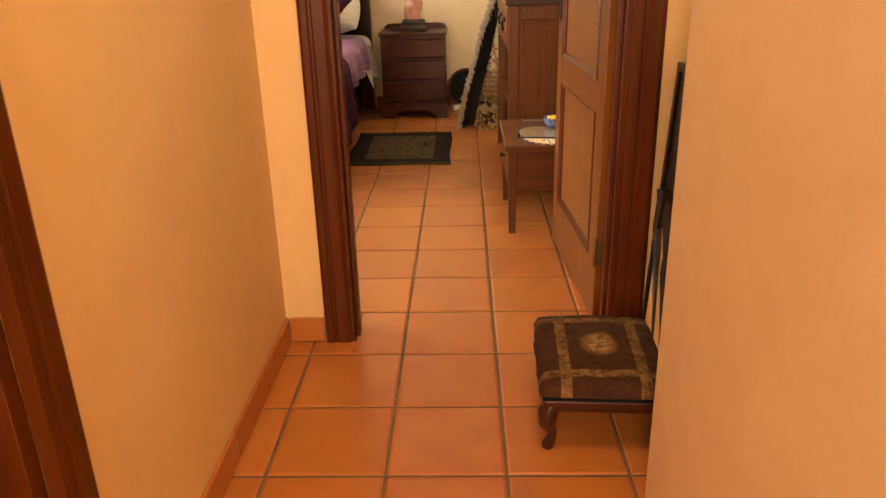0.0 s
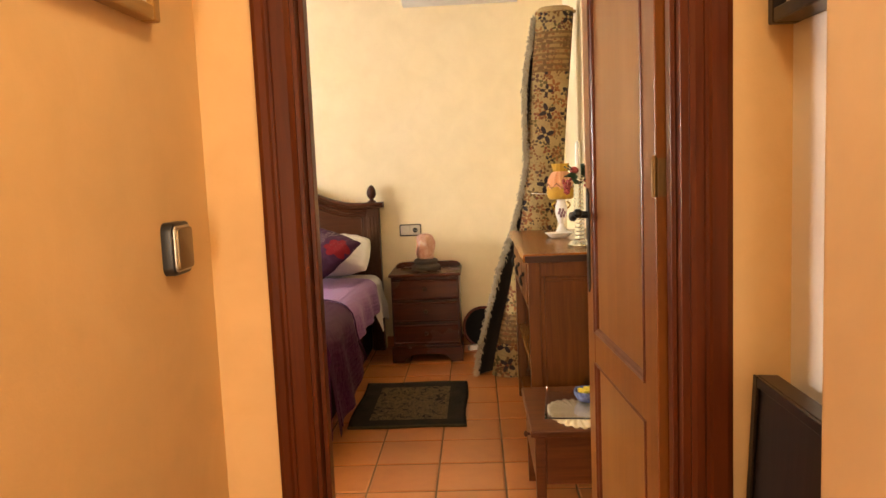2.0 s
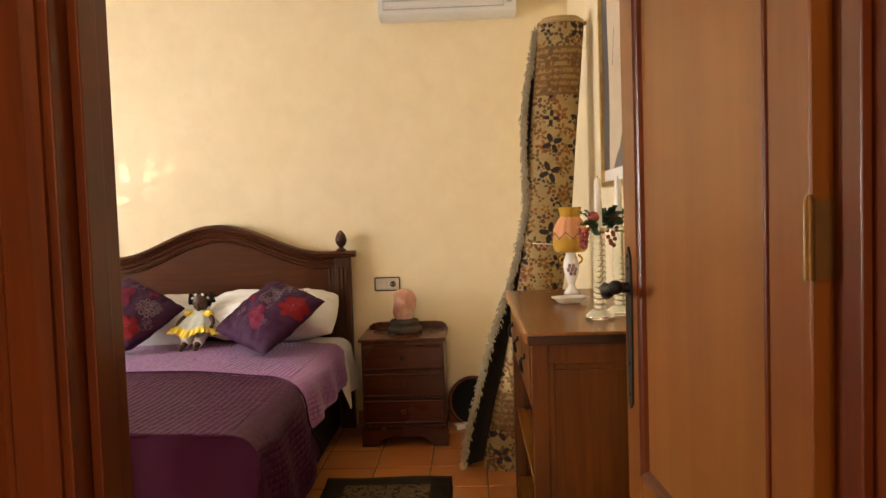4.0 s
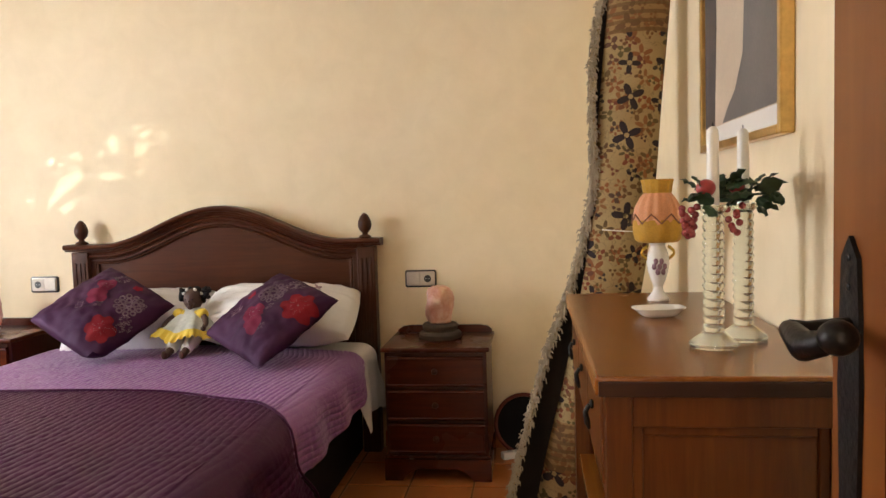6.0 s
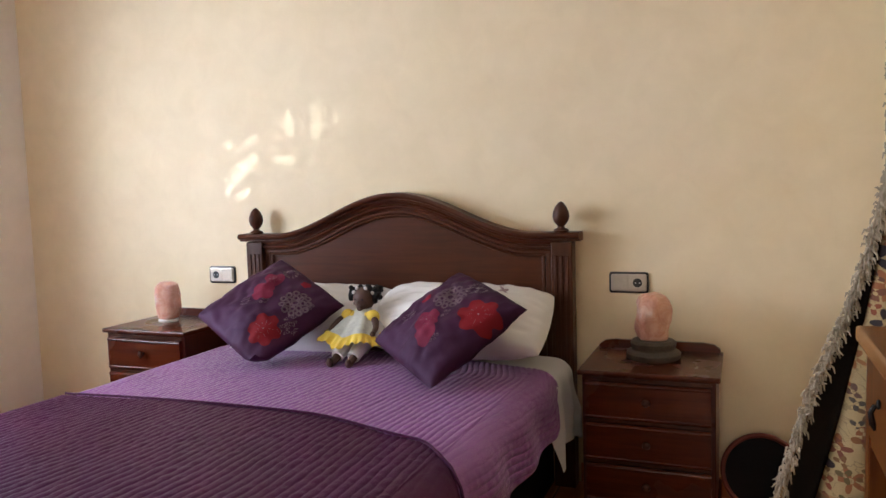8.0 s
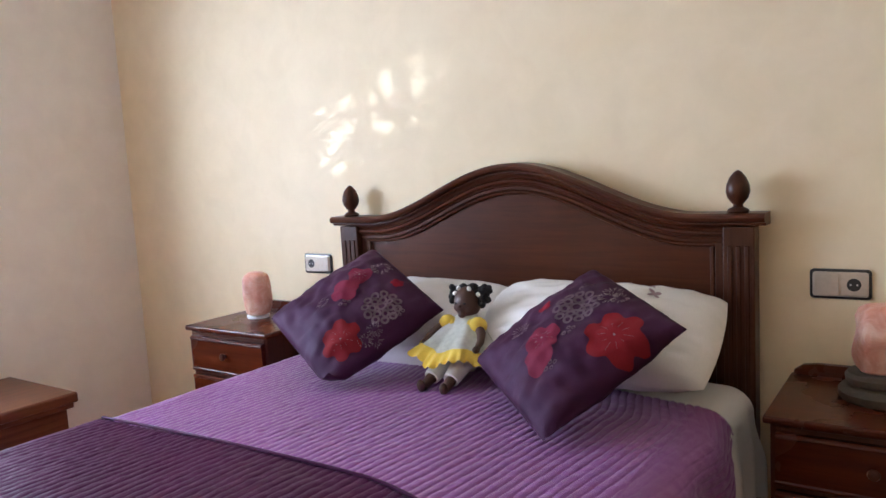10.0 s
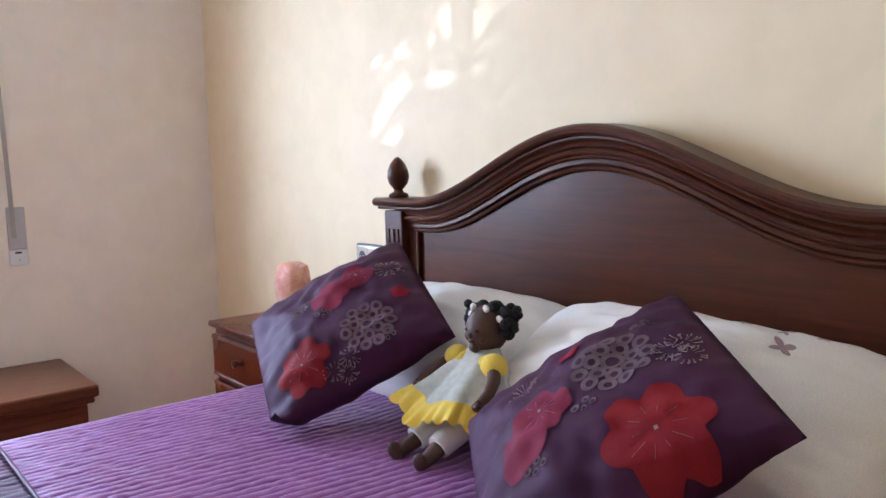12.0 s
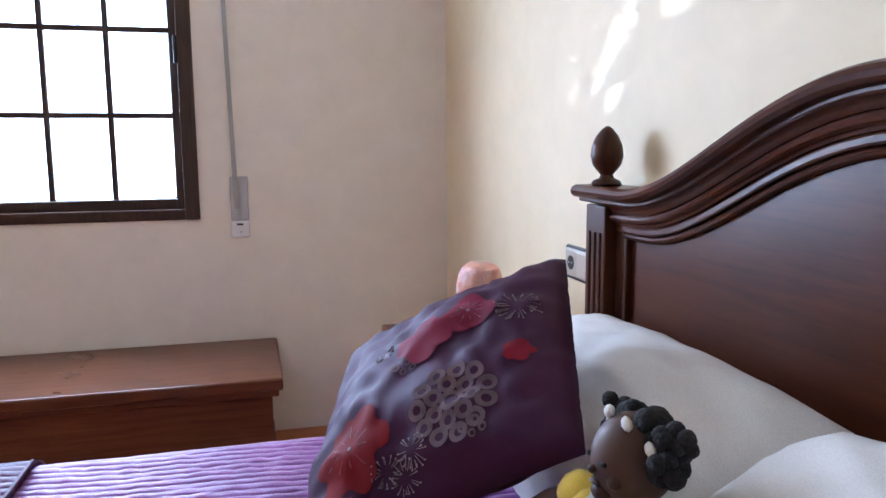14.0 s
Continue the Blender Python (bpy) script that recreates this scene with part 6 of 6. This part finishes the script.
stool = thing("footstool", 0.40, 1.985, 0, -3, "low footstool with a worn needlepoint cushion and cabriole legs", "footstool")
sf = pillow_surface(0.335, 0.405, 0.12, 0.16, 0.0, 0.06)
def seat_f(u, v):
    p = sf(u, v)
    return Vector((p.x, p.y, 0.165 + max(0, p.z) * 0.75))
bm = grid(30, 30, seat_f)
part("cushion", bm, stool_mat(), stool, "worn brown and gold needlepoint cushion", 80)
part("seat_base", boxes((-0.158, 0.158, -0.192, 0.192, 0.148, 0.170), bevel=0.006), BLACK_CLOTH, stool)
part("seat_frame", boxes((-0.155, 0.155, -0.19, 0.19, 0.115, 0.149), bevel=0.006), BED_WOOD, stool)
for sx in (-1, 1):
    for sy in (-1, 1):
        x, y = sx * 0.128, sy * 0.162
        pts = [(x, y, 0.135), (x + sx * 0.014, y + sy * 0.014, 0.105), (x + sx * 0.014, y + sy * 0.014, 0.075), (x + sx * 0.002, y + sy * 0.002, 0.045), (x, y, 0.025), (x + sx * 0.012, y + sy * 0.012, 0.009), (x + sx * 0.014, y + sy * 0.014, 0.0)]
        part("cabriole_leg", tube(pts, [0.024, 0.026, 0.021, 0.013, 0.0115, 0.017, 0.014], 12), BED_WOOD_Z, stool, "", True)

# dark panel picture standing in the alcove
panel = thing("standing_picture", 0.625, 2.03, 0.0, 0, "black box-framed picture with golden branches standing on the floor", "picture")
panel.matrix_basis = pose(0.603, 2.03, 0.012) @ Matrix.Rotation(radians(3.0), 4, "Y")
part("panel_box", boxes((0.008, 0.055, -0.325, 0.335, 0.0, 0.885), bevel=0.003), BLACK_WOOD, panel)
for a, b, c, d in ((-0.325, -0.302, 0, 0.885), (0.312, 0.335, 0, 0.885), (-0.302, 0.312, 0, 0.022), (-0.302, 0.312, 0.863, 0.885)):
    part("frame_rail", boxes((0.0, 0.0075, a, b, c, d), bevel=0.002), BLACK_WOOD, panel)
AMBER = plain("amber_ground", (0.42, 0.18, 0.035), 0.5, var=0.3, scale=8)
part("amber_field", boxes((0.0045, 0.0072, -0.29, 0.30, 0.03, 0.52)), AMBER, panel, "amber painted ground")
rng = random.Random(17)
for i in range(20):
    y = rng.uniform(-0.27, 0.28)
    pts, z = [], 0.53
    while z > 0.05:
        pts.append((0.0035, max(-0.285, min(0.295, y)), z))
        y += rng.uniform(-0.025, 0.025)
        z -= rng.uniform(0.03, 0.06)
    part("painted_branch", tube(pts, [0.026 * (1 - k / len(pts)) ** 1.5 + 0.004 for k in range(len(pts))], 6), BLACK_WOOD, panel)

hp, _, _, _ = hung_picture("picture", 1.72, 2.385, 1.645, 2.25, EAST, -1, 0.03, 0.06, BLACK_WOOD, PAPER, "black-framed picture on the alcove wall")
hp2, _, _, _ = hung_picture("picture", 1.48, 2.15, 1.665, 2.18, HALL_W, 1, 0.028, 0.03, OAK_FRAME, PAPER, "oak-framed picture with a pale mount on the hall wall")

# ---- added shrub out of view, whose leaves cut the spot's beam into streaks ----
shrub = thing("shrub", -4.85, 4.25, -3.0, 0, "leafy green shrub added out of view outside the window to break up light", "shrub")
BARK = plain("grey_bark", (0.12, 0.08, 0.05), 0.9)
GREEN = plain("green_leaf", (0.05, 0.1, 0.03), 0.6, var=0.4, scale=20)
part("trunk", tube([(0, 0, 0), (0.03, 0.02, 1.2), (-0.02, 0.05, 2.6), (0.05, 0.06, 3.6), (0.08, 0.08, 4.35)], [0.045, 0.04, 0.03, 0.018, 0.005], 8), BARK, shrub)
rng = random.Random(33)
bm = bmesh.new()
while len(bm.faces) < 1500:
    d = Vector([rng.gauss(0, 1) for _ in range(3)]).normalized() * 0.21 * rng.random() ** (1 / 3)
    gap = d.z - 0.15 * (0.76 * d.x + 0.65 * d.y) - 0.55 * (0.65 * d.x - 0.76 * d.y)      # a slanting opening left to shape the light streaks
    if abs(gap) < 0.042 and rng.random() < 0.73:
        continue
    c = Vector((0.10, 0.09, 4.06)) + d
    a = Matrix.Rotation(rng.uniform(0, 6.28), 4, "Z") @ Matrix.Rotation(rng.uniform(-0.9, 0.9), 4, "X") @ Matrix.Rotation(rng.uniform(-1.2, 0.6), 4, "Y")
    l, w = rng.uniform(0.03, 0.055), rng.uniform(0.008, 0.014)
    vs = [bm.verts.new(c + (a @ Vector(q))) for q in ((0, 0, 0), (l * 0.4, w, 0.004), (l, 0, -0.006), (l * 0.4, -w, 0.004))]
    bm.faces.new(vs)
tagged(part("gobo_foliage", bm, GREEN, shrub, "many small green leaves"), kind="stuff")

# ---- floor tiles, each a piece of the floor ----
TX, TY, PITCH, GAP = -0.160, 2.006, 0.3005, 0.0085
tile_mesh = {}


def tile_at(x0, x1, y0, y1):
    w, d = round(x1 - x0, 3), round(y1 - y0, 3)
    if w < 0.03 or d < 0.03:
        return
    if (w, d) not in tile_mesh:
        bm = bmesh.new()
        a, b, e = w / 2, d / 2, 0.006
        low = [bm.verts.new((x, y, -0.008)) for x, y in ((-a, -b), (a, -b), (a, b), (-a, b))]
        rim = [bm.verts.new((x, y, -0.0025)) for x, y in ((-a, -b), (a, -b), (a, b), (-a, b))]
        top = [bm.verts.new((x, y, 0.0)) for x, y in ((-a + e, -b + e), (a - e, -b + e), (a - e, b - e), (-a + e, b - e))]
        for p, q in ((low, rim), (rim, top)):
            for i in range(4):
                bm.faces.new((p[i], p[(i + 1) % 4], q[(i + 1) % 4], q[i]))
        bm.faces.new(top)
        bm.normal_update()
        me = bpy.data.meshes.new("tile")
        bm.to_mesh(me)
        bm.free()
        me.materials.append(TILE)
        tile_mesh[(w, d)] = me
    ob = new("tile", tile_mesh[(w, d)])
    ob.parent = floor
    ob.location = ((x0 + x1) / 2, (y0 + y1) / 2, random.uniform(-0.0008, 0.0004))
    ob.rotation_euler = (random.uniform(-0.002, 0.002), random.uniform(-0.002, 0.002), random.uniform(-0.003, 0.003))


def tiles(x0, x1, y0, y1):
    for i in range(-20, 12):
        for j in range(-18, 18):
            a, b = max(x0, TX + i * PITCH + GAP / 2), min(x1, TX + (i + 1) * PITCH - GAP / 2)
            c, d = max(y0, TY + j * PITCH + GAP / 2), min(y1, TY + (j + 1) * PITCH - GAP / 2)
            if b > a and d > c:
                tile_at(a, b, c, d)


ROW = TY + PITCH
tiles(HALL_W, EAST, -1.0, ROW)
tiles(DX0 + 0.03, DX1 - 0.03, ROW, ROW + PITCH)
for y0, y1, xa, xb in ((ROW, SOUTH_OUT - 0.001, HALL_W, EAST), (SOUTH_IN + 0.001, ROW + PITCH, WEST, EAST)):
    tiles(xa, DX0 + 0.029, y0, y1)
    tiles(DX1 - 0.029, xb, y0, y1)
tiles(WEST, EAST, ROW + PITCH, NORTH)
